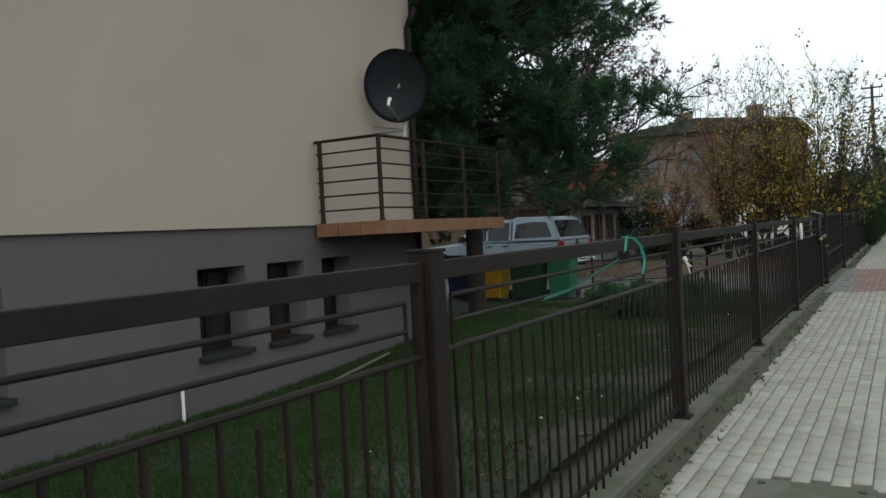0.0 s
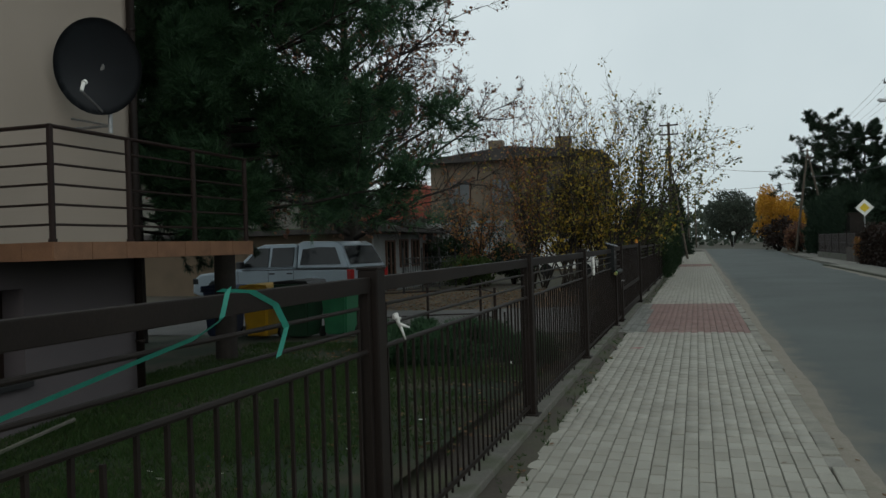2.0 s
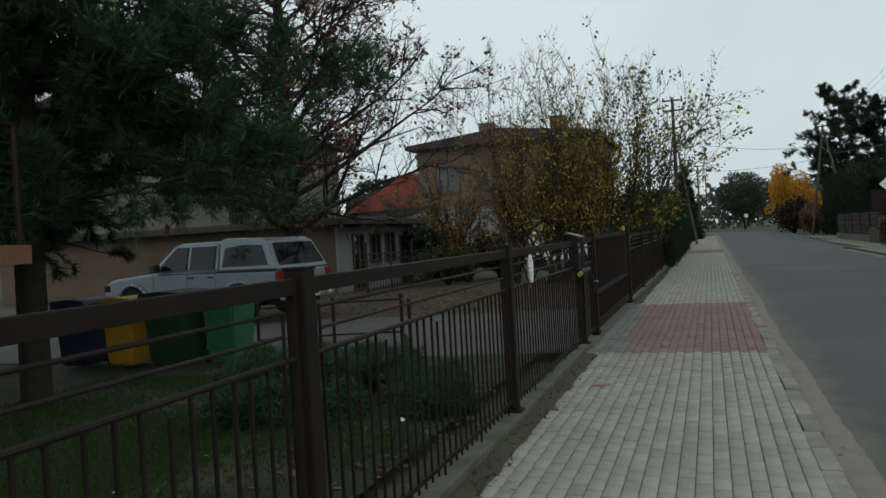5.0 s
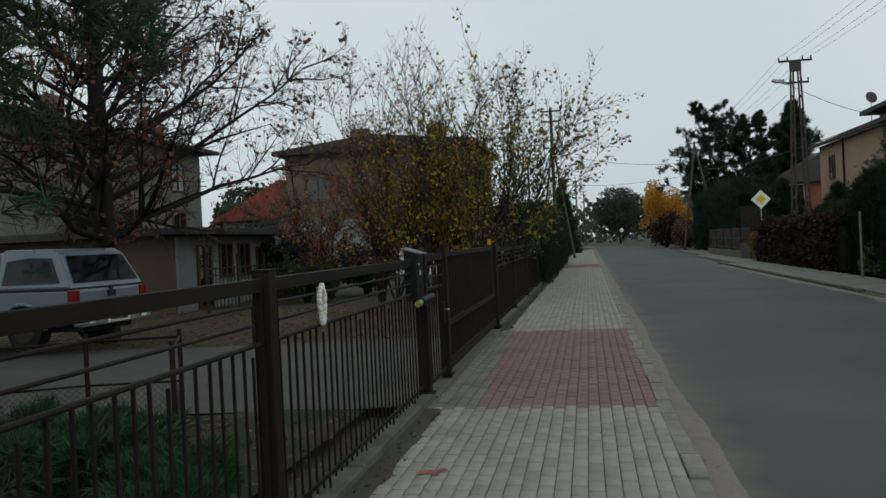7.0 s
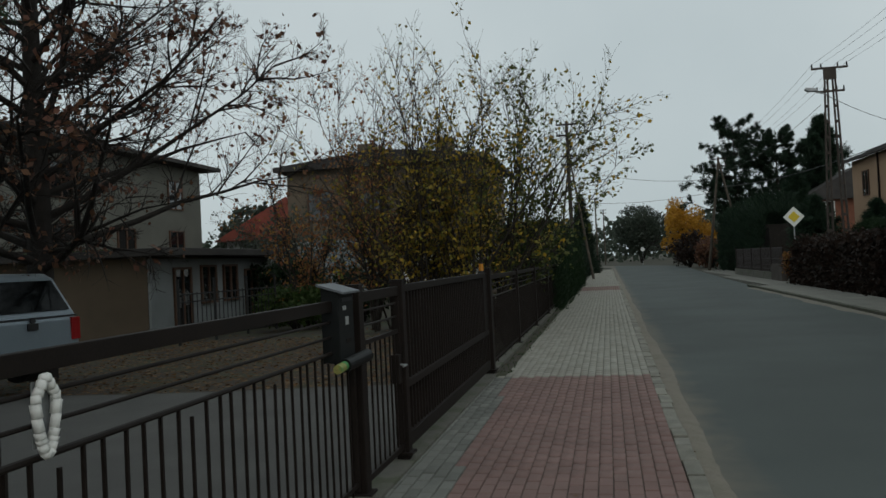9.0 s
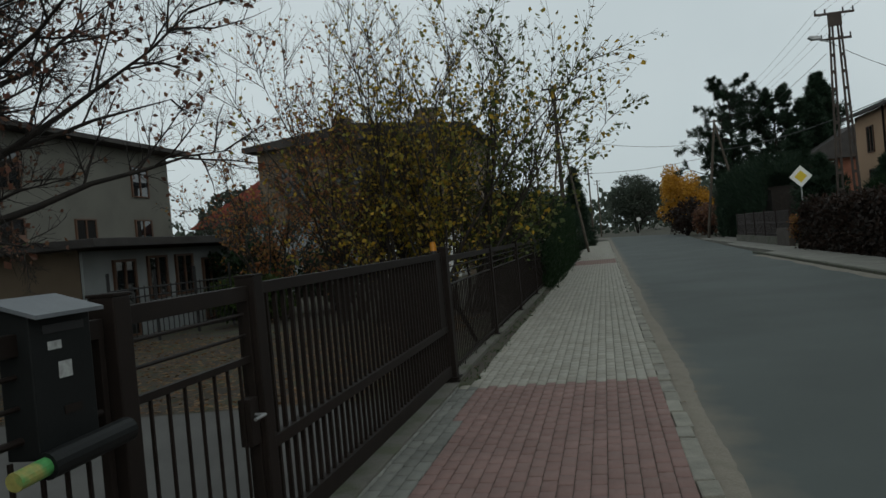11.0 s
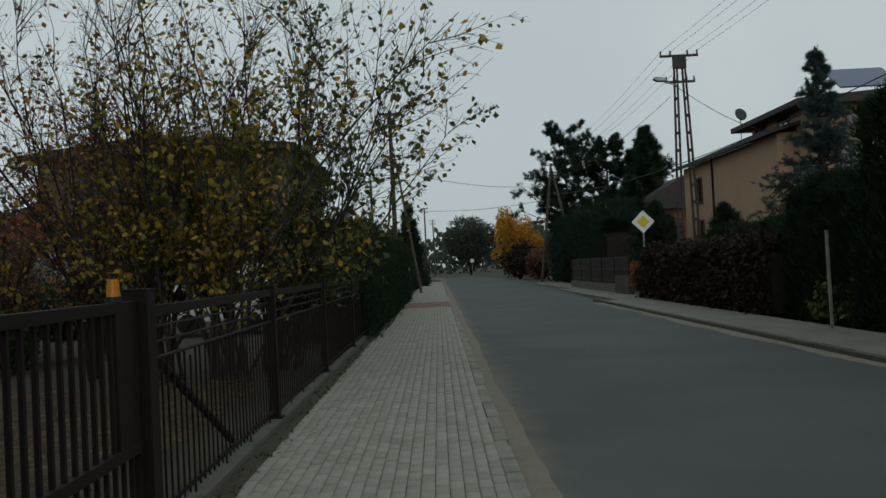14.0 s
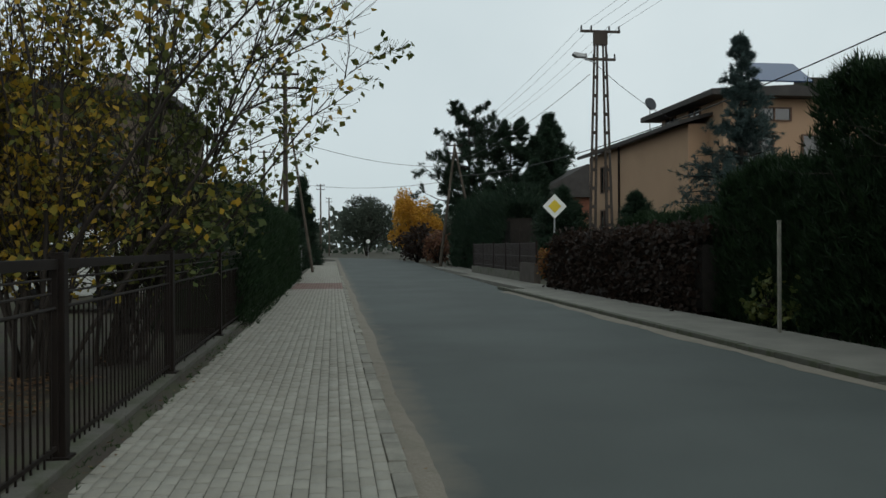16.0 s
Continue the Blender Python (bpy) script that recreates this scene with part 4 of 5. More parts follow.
for i in range(8):
    part("railing_post", rd((-0.95 + i * 0.98, -1.5, 4.2), (-0.95 + i * 0.98, -1.5, 5.15), 0.025), M_RAIL, bal)
for z in (4.4, 4.62, 4.84, 5.12):
    part("railing_rail", rd((-0.95, -1.5, z), (5.95, -1.5, z), 0.02), M_RAIL, bal)
d2 = thing("roof_dish", (18.0, 63.5, 8.4), "round satellite dish on a thin roof mast", "satellite dish")
part("mast", rd((0, 0, -1.1), (0, 0, 1.0), 0.03), M_GALV, d2)
part("reflector", rd((0, -0.1, 0.9), (0.02, -0.16, 0.92), 0.38, 0.35, seg=24), M_DISH, d2)

bk = thing("brick_house", (16.2, 82, 0), "brown brick house with a pitched roof, half hidden", "house")
part("wall", bx(0, 8, 0, 8, -0.3, 5.2), M_BRICK, bk)
part("roof", prism(B(), [(-0.6, 5.2), (8.6, 5.2), (4.0, 7.8)], -0.6, 8.6), M_ROOF, bk)
window(bk, pose(1.6, -0.02, 3.6), 1.2, 1.4, M_WHITE)


# ---- poles, wires, signs ----
def a_pole(x, y, h, spread=0.9, lamp=True, label="concrete A-frame utility pole with crossarms and a street lamp", mt=None):
    mt = mt or M_POLE
    p = thing("utility_pole", (x, y, -0.16), label, "utility pole")
    for s in (-1, 1):
        bm = B()
        for k in (-1, 1):
            rod(bm, (s * spread / 2 + k * 0.11, 0, 0), (s * 0.14 + k * 0.05, 0, h), 0.055, 0.04, seg=4)
        for i in range(14):
            f = (i + 0.5) / 14
            cx = s * (spread / 2 + (0.14 - spread / 2) * f)
            w = 0.11 + (0.05 - 0.11) * f
            box(bm, cx - w, cx + w, -0.035, 0.035, f * h - 0.06, f * h + 0.06)
        part("leg", bm, mt, p)
    for z, w in ((h - 0.02, 0.72), (h - 1.0, 0.55)):
        a = part("crossarm", bx(-w, w, -0.04, 0.04, z - 0.04, z + 0.04), mt, p)
        for k in (-0.95, -0.45, 0.45, 0.95):
            part("insulator", rd((k * w, 0, z + 0.04), (k * w, 0, z + 0.2), 0.035, 0.028, seg=8), M_WIRE, a)
    part("head", bx(-0.24, 0.24, -0.08, 0.08, h - 0.5, h), mt, p)
    if lamp:
        l = part("lamp_arm", rd((-0.1, 0, h - 1.15), (-0.75, -0.1, h - 0.95), 0.025), M_GALV, p)
        part("lamp_head", prism(B(), [(-0.55, h - 0.98), (-0.62, h - 0.86), (-1.0, h - 0.80), (-1.05, h - 0.88), (-0.9, h - 0.98)], -0.22, 0.02, bev=0.02), M_GALV, l, "grey street lamp head")
    return p


a_pole(9.7, 47.5, 9.1, 0.72)


def plain_pole(x, y, h, lean, r=0.12, mt=None, arms=True, label="slim leaning utility pole beside the road", strut=None):
    p = thing("utility_pole", (x, y, -0.16), label, "utility pole")
    part("shaft", rd((0, 0, 0), (lean, 0, h), r, r * 0.65, seg=8), mt or M_WOODPOLE, p)
    if strut:
        part("strut", rd((strut, 0, 0), (lean, 0, h * 0.96), r * 0.9, r * 0.6, seg=8), mt or M_WOODPOLE, p)
    if arms:
        for z in (h - 0.15, h - 0.7):
            a = part("crossarm", bx(lean - 0.55, lean + 0.55, -0.04, 0.04, z - 0.04, z + 0.04), M_RAIL, p)
            for k in (-0.5, 0.5):
                part("insulator", rd((lean + k, 0, z + 0.04), (lean + k, 0, z + 0.18), 0.035, seg=6), M_WIRE, a)
    return p


plain_pole(8.0, 78, 9.0, 1.15, label="wooden A-frame utility pole beside the pavement", strut=2.9)
lp = plain_pole(-1.5, 52.8, 8.6, 0.0, 0.12, M_POLE, label="concrete pole with crossarms behind the hedge")
plain_pole(-0.75, 66.0, 8.6, -1.25, 0.085, label="leaning wooden pole with a street lamp", strut=-2.4)
for x, y, h in ((-5.5, 92, 10), (-1.2, 130, 10), (-0.2, 160, 10)):
    plain_pole(x, y, h, 0, 0.14, label="distant wooden utility pole")


def wire(a, b, sag, r=0.012, n=14):
    bm = B()
    pts = [Vector(a).lerp(Vector(b), i / n) - Vector((0, 0, sag * 4 * (i / n) * (1 - i / n))) for i in range(n + 1)]
    d = (Vector(b) - Vector(a)).normalized()
    u = d.cross(Vector((0, 0, 1))).normalized()
    w = u.cross(d)
    rings = [[bm.verts.new(p + u * r * x + w * r * y) for x, y in ((1, 0), (0, 1), (-1, 0), (0, -1))] for p in pts]
    for p, q in zip(rings[:-1], rings[1:]):
        for k in range(4):
            bm.faces.new((p[k], p[(k + 1) % 4], q[(k + 1) % 4], q[k]))
    ob = new("cable", mesh_of("cable", bm, M_WIRE))
    return tagged(ob, "thin black overhead cable between poles", "cable", "overhead cables")


for k in (-0.68, -0.3, 0.3, 0.68):
    wire((9.7 + k, 47.5, 9.1), (9.2 + k, 78, 8.8), 0.5, 0.007)
    wire((9.7 + k, 47.5, 9.1), (9.6 + k, 5.0, 9.2), 0.6, 0.006)
wire((9.5, 47.5, 7.8), (17.2, 57, 7.2), 0.3, 0.014)
wire((9.3, 47.5, 7.4), (9.1, 78, 7.6), 0.5, 0.012)
wire((9.2, 78, 6.5), (15.1, 40, 7.1), 0.9, 0.022)
wire((15.1, 40, 7.1), (19.5, 14, 8.0), 0.0, 0.022)
wire((9.2, 78, 7.2), (-1.9, 66, 7.4), 0.5, 0.014)
wire((9.2, 78, 6.2), (-5.5, 92, 7.4), 0.7, 0.014)
for k in (-0.4, 0.4):
    wire((-1.5 + k, 52.8, 8.3), (-1.9 + k, 66, 8.2), 0.25, 0.011)

sign = thing("priority_sign", (7.87, 47.0, 0), "yellow and white diamond priority road sign on a post", "road sign")
part("post", rd((0, 0, -0.1), (0, 0, 2.95), 0.03, seg=10), M_GALV, sign)
pl = part("plate", bx(-0.3, 0.3, -0.01, 0.0, -0.3, 0.3, bev=0.004), M_WHITE, sign, "white diamond plate")
pl.matrix_basis = pose(0, -0.035, 2.75, 0, 45, 0)
yp = part("yellow_field", bx(-0.165, 0.165, -0.0135, -0.0105, -0.165, 0.165), M_YELLOW, pl)
sign2 = thing("round_sign", (5.4, 137, -0.1), "small round white road sign far down the road", "road sign")
part("post", rd((0, 0, 0), (0, 0, 2.6), 0.03), M_GALV, sign2)
part("plate", rd((0, -0.04, 2.3), (0, -0.06, 2.3), 0.3, seg=24), M_WHITE, sign2)
thin = thing("marker_post", (7.36, 32.0, 0), "thin pale concrete post before the hedge", "post")
part("shaft", bx(-0.024, 0.024, -0.024, 0.024, -0.1, 1.75, bev=0.005), M_KERB, thin)
part("cap", bx(-0.028, 0.028, -0.028, 0.028, 1.751, 1.78, bev=0.006), M_KERB, thin)

# fence and wall across the road, past the sign
ff = thing("dark_fence", (7.9, 49.5, 0), "dark mesh fence on a low concrete wall", "fence")
part("base_wall", bx(-0.08, 0.08, 2.5, 14, -0.2, 0.35), M_CONC, ff)
part("gate_wall", bx(-0.12, 0.12, 0, 2.4, -0.2, 0.75), M_POLE, ff)
for i in range(6):
    part("post", rd((0, 0.1 + i * 2.7, 0), (0, 0.1 + i * 2.7, 1.6), 0.04), M_RAIL, ff)
for z in (0.5, 1.0, 1.5):
    part("rail", rd((0, 0, z), (0, 13.8, z), 0.02), M_RAIL, ff)
for i in range(92):
    part("slat", bx(-0.01, 0.01, 0.15 + i * 0.15, 0.25 + i * 0.15, 0.76 if i < 16 else 0.36, 1.52), M_RAIL, ff)
f3 = thing("brown_fence", (8.6, 66, 0), "brown wooden fence along the far pavement", "fence")
for i in range(60):
    part("board", bx(-0.015 + i * 0.035, 0.015 + i * 0.035, i * 0.28, i * 0.28 + 0.25, -0.15, 1.4), M_WOODFRAME, f3)
f4 = thing("garden_wall", (-1.5, 58.5, -0.15), "grey posts and panels beyond the hedge", "fence")
for i in range(5):
    part("post", bx(-0.08, 0.08, i * 2.2, i * 2.2 + 0.16, 0, 1.7), M_SHEDWHITE, f4)
    part("board", bx(-0.02, 0.02, i * 2.2 + 0.17, i * 2.2 + 2.19, 0.1, 1.5), M_BLACKIRON, f4)

# small white car far behind the shrubs
wc = thing("white_van", (-7.5, 40.5, -0.1), "white van parked behind the shrubs", "van")
part("body", prism(B(), [(0, 0.35), (0, 1.0), (0.3, 1.5), (0.7, 1.95), (2.9, 1.95), (3.0, 0.35)], 0, 1.7, 0.1, 0.05, 1.2), M_WHITE, wc)
part("windscreen", bx(0.9, 2.2, -0.01, 0.05, 1.1, 1.6), M_GLASS, wc)
for x in (0.6, 2.4):
    part("wheel", rd((x, -0.02, 0.3), (x, 0.18, 0.3), 0.3, seg=18), M_RUBBER, wc)


# ---- trees and hedges ----
def tree(name, loc, wood, crown_me, label, bark=None, cat="tree", group=""):
    t = thing(name, loc, label, cat, group)
    if wood:
        part("trunk", wood.mesh("trunk", bark or M_BARK), None, t)
    part("crown", crown_me, None, t)
    return t


def crown(rs, P, D, n, size, jit, material, long=1.6):
    i = rs.randint(0, len(P), n)
    V, F = leaves(rs, P[i] + rs.normal(size=(n, 3)) * jit, size, long)
    return np_mesh("crown", V, F, material)


# tall pine by the house corner
w = Wood(11)
w.seg.append((0, 0, -0.4, 0.02, 0.02, 4.0, 0.17, 0.14))
w.seg.append((0.02, 0.02, 4.0, 0, 0.05, 9.5, 0.14, 0.03))
for i in range(210):
    z = w.rs.uniform(2.1, 9.3)
    a = w.rs.uniform(0, 2 * math.pi)
    k = min(1.0, (9.8 - z) / 5.0)
    L = (0.9 + 2.1 * k) * w.rs.uniform(0.7, 1.1)
    if math.sin(a) < -0.3 or (math.cos(a) < 0.45 and math.sin(a) < 0.1):
        L *= 0.36
    elif math.cos(a) < -0.3:
        L *= 0.7
    elif z < 5:
        L *= 1.1
    else:
        L *= 0.68
    w.limb((0, 0, z), (math.cos(a), math.sin(a), 0.12 if z > 4 else 0.02), L, 0.035, 2, kids=5.5, ratio=0.42, wig=0.12, up=0.05, spread=0.75, first=0.25, leafy=1)
P, D = w.tips()
keep = w.rs.permutation(np.nonzero((P[:, 2] > 1.8) & (P[:, 1] > -1.7))[0])[:60000]
V, F = needles(w.rs, P[keep] + w.rs.normal(size=(len(keep), 3)) * 0.07, unit(D[keep] + np.array([0, 0, 0.25])), 0.22, 0.014, 13, 0.6)
tree("pine", (-6.75, 12.9, 0), w, np_mesh("crown", V, F, M_PINE), "tall dark green pine beside the house")

# second dark conifer behind
w = Wood(12)
w.seg.append((0, 0, -0.3, 0, 0, 10, 0.16, 0.03))
for i in range(70):
    z = w.rs.uniform(1.5, 9.5)
    a = w.rs.uniform(0, 2 * math.pi)
    w.limb((0, 0, z), (math.cos(a), math.sin(a), -0.1), (0.6 + 1.7 * (10 - z) / 8.5) * w.rs.uniform(0.8, 1.1), 0.03, 2, kids=4, ratio=0.4, wig=0.1, up=-0.03, spread=0.7, first=0.2, leafy=1)
P, D = w.tips()
keep = w.rs.permutation(len(P))[:15000]
V, F = needles(w.rs, P[keep], D[keep], 0.18, 0.016, 12, 0.6)
tree("spruce", (-9.6, 14.6, 0), w, np_mesh("crown", V, F, M_FIR), "dark spruce standing behind the house corner")

# wide bare oak with russet leaves
w = Wood(21)
w.seg.append((0, 0, -0.3, 0.02, 0, 3.0, 0.24, 0.20))
w.seg.append((0.02, 0, 3.0, -0.05, 0.05, 7.0, 0.20, 0.12))
w.seg.append((-0.05, 0.05, 7.0, 0, 0, 11.0, 0.12, 0.03))
for i in range(54):
    z = 1.7 + 8.6 * (i / 54) ** 1.2
    a = i * 2.4 + w.rs.uniform(-0.4, 0.4)
    up = 0.25 + 0.75 * (z - 1.7) / 9
    L = (6.0 - 3.8 * (z - 1.7) / 9) * w.rs.uniform(0.75, 1.05)
    w.limb((0, 0, z), (math.cos(a), math.sin(a), up), L, 0.075 * (1.2 - z / 14), 3, kids=7.8, ratio=0.46, wig=0.12, up=0.03, spread=0.62, first=0.2, steps=6, leafy=0)
P, D = w.tips()
tree("oak", (-9.25, 23.2, 0), w, crown(w.rs, P, D, 10500, 0.08, 0.05, M_OAKLEAF, 1.5), "wide bare oak with a few russet leaves")


def shrub(seed, loc, stems, height, lean, material, count, size, label, lowleaf=0.6, dirs=None, name="shrub", sp=0.55):
    w = Wood(seed)
    for i in range(stems):
        a = w.rs.uniform(0, 2 * math.pi) if dirs is None else w.rs.choice(dirs) + w.rs.normal() * 0.35
        k = w.rs.uniform(0.15, 1.0) * lean
        b = w.rs.uniform(-0.35, 0.35, 2)
        w.limb((b[0], b[1], -0.15), (math.cos(a) * k, math.sin(a) * k, 1), height * w.rs.uniform(0.65, 1.05), 0.034, 2, kids=10, ratio=0.36, wig=0.09, up=0.025, spread=sp, first=0.2, steps=7, leafy=1)
    P, D = w.tips()
    wt = np.exp(-lowleaf * np.maximum(P[:, 2] - 1.5, 0))
    i = w.rs.choice(len(P), count, p=wt / wt.sum())
    V, F = leaves(w.rs, P[i] + w.rs.normal(size=(count, 3)) * 0.07, size, 1.4)
    return tree(name, loc, w, np_mesh("crown", V, F, material), label, M_TWIG, "shrub")


shrub(31, (-5.6, 31.5, 0), 16, 6.2, 0.55, M_ORANGELEAF, 3600, 0.065, "tall shrub with sparse orange leaves", 0.3)
shrub(32, (-4.2, 30.2, 0), 18, 6.3, 0.5, M_SHRUBLEAF, 4200, 0.07, "tall hazel shrub with yellowing leaves", 0.45)
shrub(33, (-2.9, 29.6, 0), 18, 6.3, 0.55, M_SHRUBLEAF, 4400, 0.072, "tall hazel shrub with yellow-green leaves", 0.45)
shrub(34, (-2.5, 31.2, 0), 18, 6.0, 0.8, M_GREENLEAF, 4600, 0.08, "tall shrub with olive leaves leaning over the pavement", 0.35, [0.0, -0.5, 0.7, 1.6])
shrub(35, (-8.2, 33.5, 0), 12, 4.4, 0.6, M_ORANGELEAF, 2200, 0.07, "small tree with sparse russet leaves", 0.2)
shrub(36, (-10.2, 37.5, 0), 12, 3.6, 0.7, M_HAZYLEAF, 2600, 0.08, "dark twiggy garden shrub", 0.2)
shrub(37, (-13.5, 42.5, 0), 12, 4.4, 0.7, M_HAZYLEAF, 2600, 0.09, "dark twiggy garden shrub", 0.2)


def blob_bush(seed, loc, rad, n, size, material, label, name="bush", cat="shrub", trunk=0.0):
    r = np.random.RandomState(seed)
    cl = unit(r.normal(size=(26, 3))) * r.uniform(0.45, 0.85, (26, 1))
    i = r.randint(0, 26, n)
    P = cl[i] + unit(r.normal(size=(n, 3))) * (0.34 * r.uniform(0.2, 1, (n, 1)) ** 0.4)
    P = P * np.array(rad) + np.array([0, 0, rad[2] * 0.95 + trunk])
    P[:, 2] = np.maximum(P[:, 2], 0.02)
    V, F = leaves(r, P, size, 1.5)
    w = Wood(seed)
    for k in range(7):
        w.limb((0, 0, -0.15), (*(r.normal(size=2) * 0.35), 1), trunk + rad[2] * 1.5, 0.05 + 0.02 * rad[2], 1, kids=5, ratio=0.4)
    return tree(name, loc, w, np_mesh("crown", V, F, material), label, M_BARK, cat)


blob_bush(41, (-8.6, 33.0, -0.1), (1.3, 1.0, 0.7), 2600, 0.09, M_BUSH, "rounded green garden bush")
blob_bush(50, (-10.2, 36.2, -0.1), (1.7, 1.4, 1.1), 3600, 0.09, M_THUJA, "dark evergreen garden bush")
blob_bush(51, (-7.4, 35.6, -0.1), (1.4, 1.2, 0.95), 3000, 0.09, M_THUJA, "dark evergreen garden bush")
blob_bush(42, (9.3, 112, -0.1), (3.5, 3.0, 3.5), 12000, 0.17, M_GOLD, "golden yellow autumn tree", "golden_tree", "tree", 1.2)
blob_bush(43, (8.0, 47.6, -0.05), (0.6, 0.5, 0.85), 1100, 0.08, M_ORANGELEAF, "orange leafy garden bush beside the sign post")
blob_bush(44, (8.4, 33.6, -0.05), (0.7, 1.2, 0.5), 900, 0.09, M_GREENLEAF, "low withered garden bush")
blob_bush(45, (6.3, 165, -0.1), (5.5, 5, 5.6), 16000, 0.22, M_HAZYLEAF, "large dark tree at the road's end", "far_tree", "tree", 1.0)
blob_bush(46, (13.5, 126, -0.1), (5.0, 5, 3.6), 9000, 0.22, M_HAZYLEAF, "dark tree at the road's end", "far_tree", "tree", 0.5)
blob_bush(47, (-6.5, 150, -0.1), (6, 5, 4.2), 2600, 0.5, M_HAZYLEAF, "pale distant tree by the road", "far_tree", "tree", 0.5)
blob_bush(48, (8.6, 100, -0.1), (2.0, 4, 1.9), 1800, 0.25, M_RUSTHEDGE, "dark leafy bush beside the road", "bush", "shrub")
blob_bush(49, (10.2, 94, -0.1), (1.6, 4, 1.6), 1800, 0.22, M_OAKLEAF, "russet leafy bush beside the road", "bush", "shrub")


def conifer(seed, loc, h, rad, material, label, tufts=3500, nl=0.35, nw=0.04, low=0.08, rough=0.25, name="conifer", droop=-0.08, ragged=False):
    """Whorls of limbs on one stem, a cone of them or, ragged, an open pine crown."""
    w = Wood(seed)
    w.seg.append((0, 0, -0.2, 0, 0, h, 0.04 * h ** 0.6 + 0.05, 0.02))
    n = 62 if ragged else int(60 + h * 14)
    for i in range(n):
        u = w.rs.uniform(0, 1)
        f = low + (0.97 - low) * (u if ragged else u ** 1.4)
        a = w.rs.uniform(0, 2 * math.pi)
        shape = (0.35 + 0.65 * math.sin(math.pi * min(1, (1.02 - f) * 0.9))) if ragged else (1.0 - f)
        L = max(0.1, rad * shape * w.rs.uniform(1 - rough, 1 + rough))
        w.limb((0, 0, f * h), (math.cos(a), math.sin(a), (0.22 if ragged else droop + 0.5 * f ** 3)), L, 0.02 + 0.012 * L, 2 if ragged else 1, kids=5 if ragged else 7, ratio=0.4, wig=0.1 if ragged else 0.05, up=0.05 if ragged else 0.02, spread=0.7, first=0.35 if ragged else 0.1, leafy=1)
    P, D = w.tips()
    top = np.array([[0, 0, h * (0.93 + 0.07 * k / 6)] for k in range(6)])
    P, D = np.concatenate([P, top]), np.concatenate([D, np.tile([0, 0, 1.0], (6, 1))])
    i = w.rs.randint(0, len(P), tufts)
    V, F = needles(w.rs, P[i] + w.rs.normal(size=(tufts, 3)) * nl * (0.22 if ragged else 0.2), unit(D[i]), nl, nw, 9, 0.6)
    return tree(name, loc, w, np_mesh("crown", V, F, material), label)


conifer(51, (13.6, 45.0, -0.1), 8.5, 2.9, M_BLUE, "slender blue spruce in the front garden", 15000, 0.17, 0.02, name="blue_spruce", droop=-0.02)
conifer(52, (11.2, 84, -0.1), 12.3, 3.3, M_FIR, "big dark ragged pine across the road", 15000, 0.3, 0.026, 0.3, 0.4, ragged=True)
conifer(53, (14.8, 85, -0.1), 11.6, 2.7, M_FIR, "big dark ragged pine across the road", 13000, 0.3, 0.026, 0.3, 0.4, ragged=True)
conifer(54, (18.2, 86, -0.1), 11.4, 3.0, M_FIR, "pointed dark spruce across the road", 8000, 0.4, 0.05, 0.1, 0.2)
conifer(55, (12.0, 66, -0.1), 6.4, 2.9, M_FIR, "dark garden conifer behind the fence", 4200, 0.4, 0.05, 0.02, 0.3)
conifer(56, (10.4, 72, -0.1), 5.0, 2.6, M_FIR, "dark garden conifer behind the fence", 3600, 0.4, 0.05, 0.02, 0.3)
conifer(57, (11.2, 57.5, -0.1), 4.2, 2.4, M_FIR, "dark garden conifer behind the hedge", 3600, 0.35, 0.045, 0.02, 0.3)
conifer(58, (12.2, 50.5, -0.1), 3.6, 1.8, M_FIR, "dark garden conifer before the peach house", 3600, 0.3, 0.04, 0.02, 0.3)
conifer(59, (-1.9, 84, -0.1), 7.0, 1.6, M_FIR, "dark slender conifer by the pavement", 3000, 0.4, 0.05, 0.02, 0.2)
conifer(60, (-2.4, 74, -0.1), 4.0, 1.8, M_FIR, "dark garden conifer by the pavement", 2600, 0.35, 0.05, 0.02, 0.2)
conifer(61, (22, 100, -0.1), 15.0, 6, M_FIR, "dark tall pine in the distance", 7000, 0.6, 0.08, 0.1, 0.3)



def juniper(seed, loc, rad, h, n):
    """A low spreading mound of needled sprays on creeping stems."""
    w = Wood(seed)
    for k in range(16):
        a = k * 2.4
        w.limb((0, 0, 0), (math.cos(a), math.sin(a), 0.35), rad * w.rs.uniform(0.6, 1.0), 0.014, 1, kids=7, ratio=0.45, wig=0.15, up=-0.02, spread=0.8, first=0.1, leafy=1)
    P, D = w.tips()
    i = w.rs.randint(0, len(P), n)
    Q = P[i] + w.rs.normal(size=(n, 3)) * 0.05
    Q[:, 2] = np.clip(np.abs(Q[:, 2]), 0.02, h)
    V, F = needles(w.rs, Q, unit(D[i] + np.array([0, 0, 0.5])), 0.13, 0.014, 8, 0.6)
    tree("juniper", loc, w, np_mesh("crown", V, F, M_PINE), "low dark green juniper spreading behind the fence", None, "shrub", "junipers behind the fence")


for k, (x, y, rad, h) in enumerate(((-3.5, 12.4, 0.8, 0.4), (-3.3, 13.5, 0.7, 0.35), (-2.5, 13.3, 0.45, 0.28), (-2.15, 12.6, 0.35, 0.25), (-4.5, 13.9, 0.8, 0.35))):
    juniper(120 + k, (x, y, yard_z(x, y)), rad, h, int(3800 * rad))


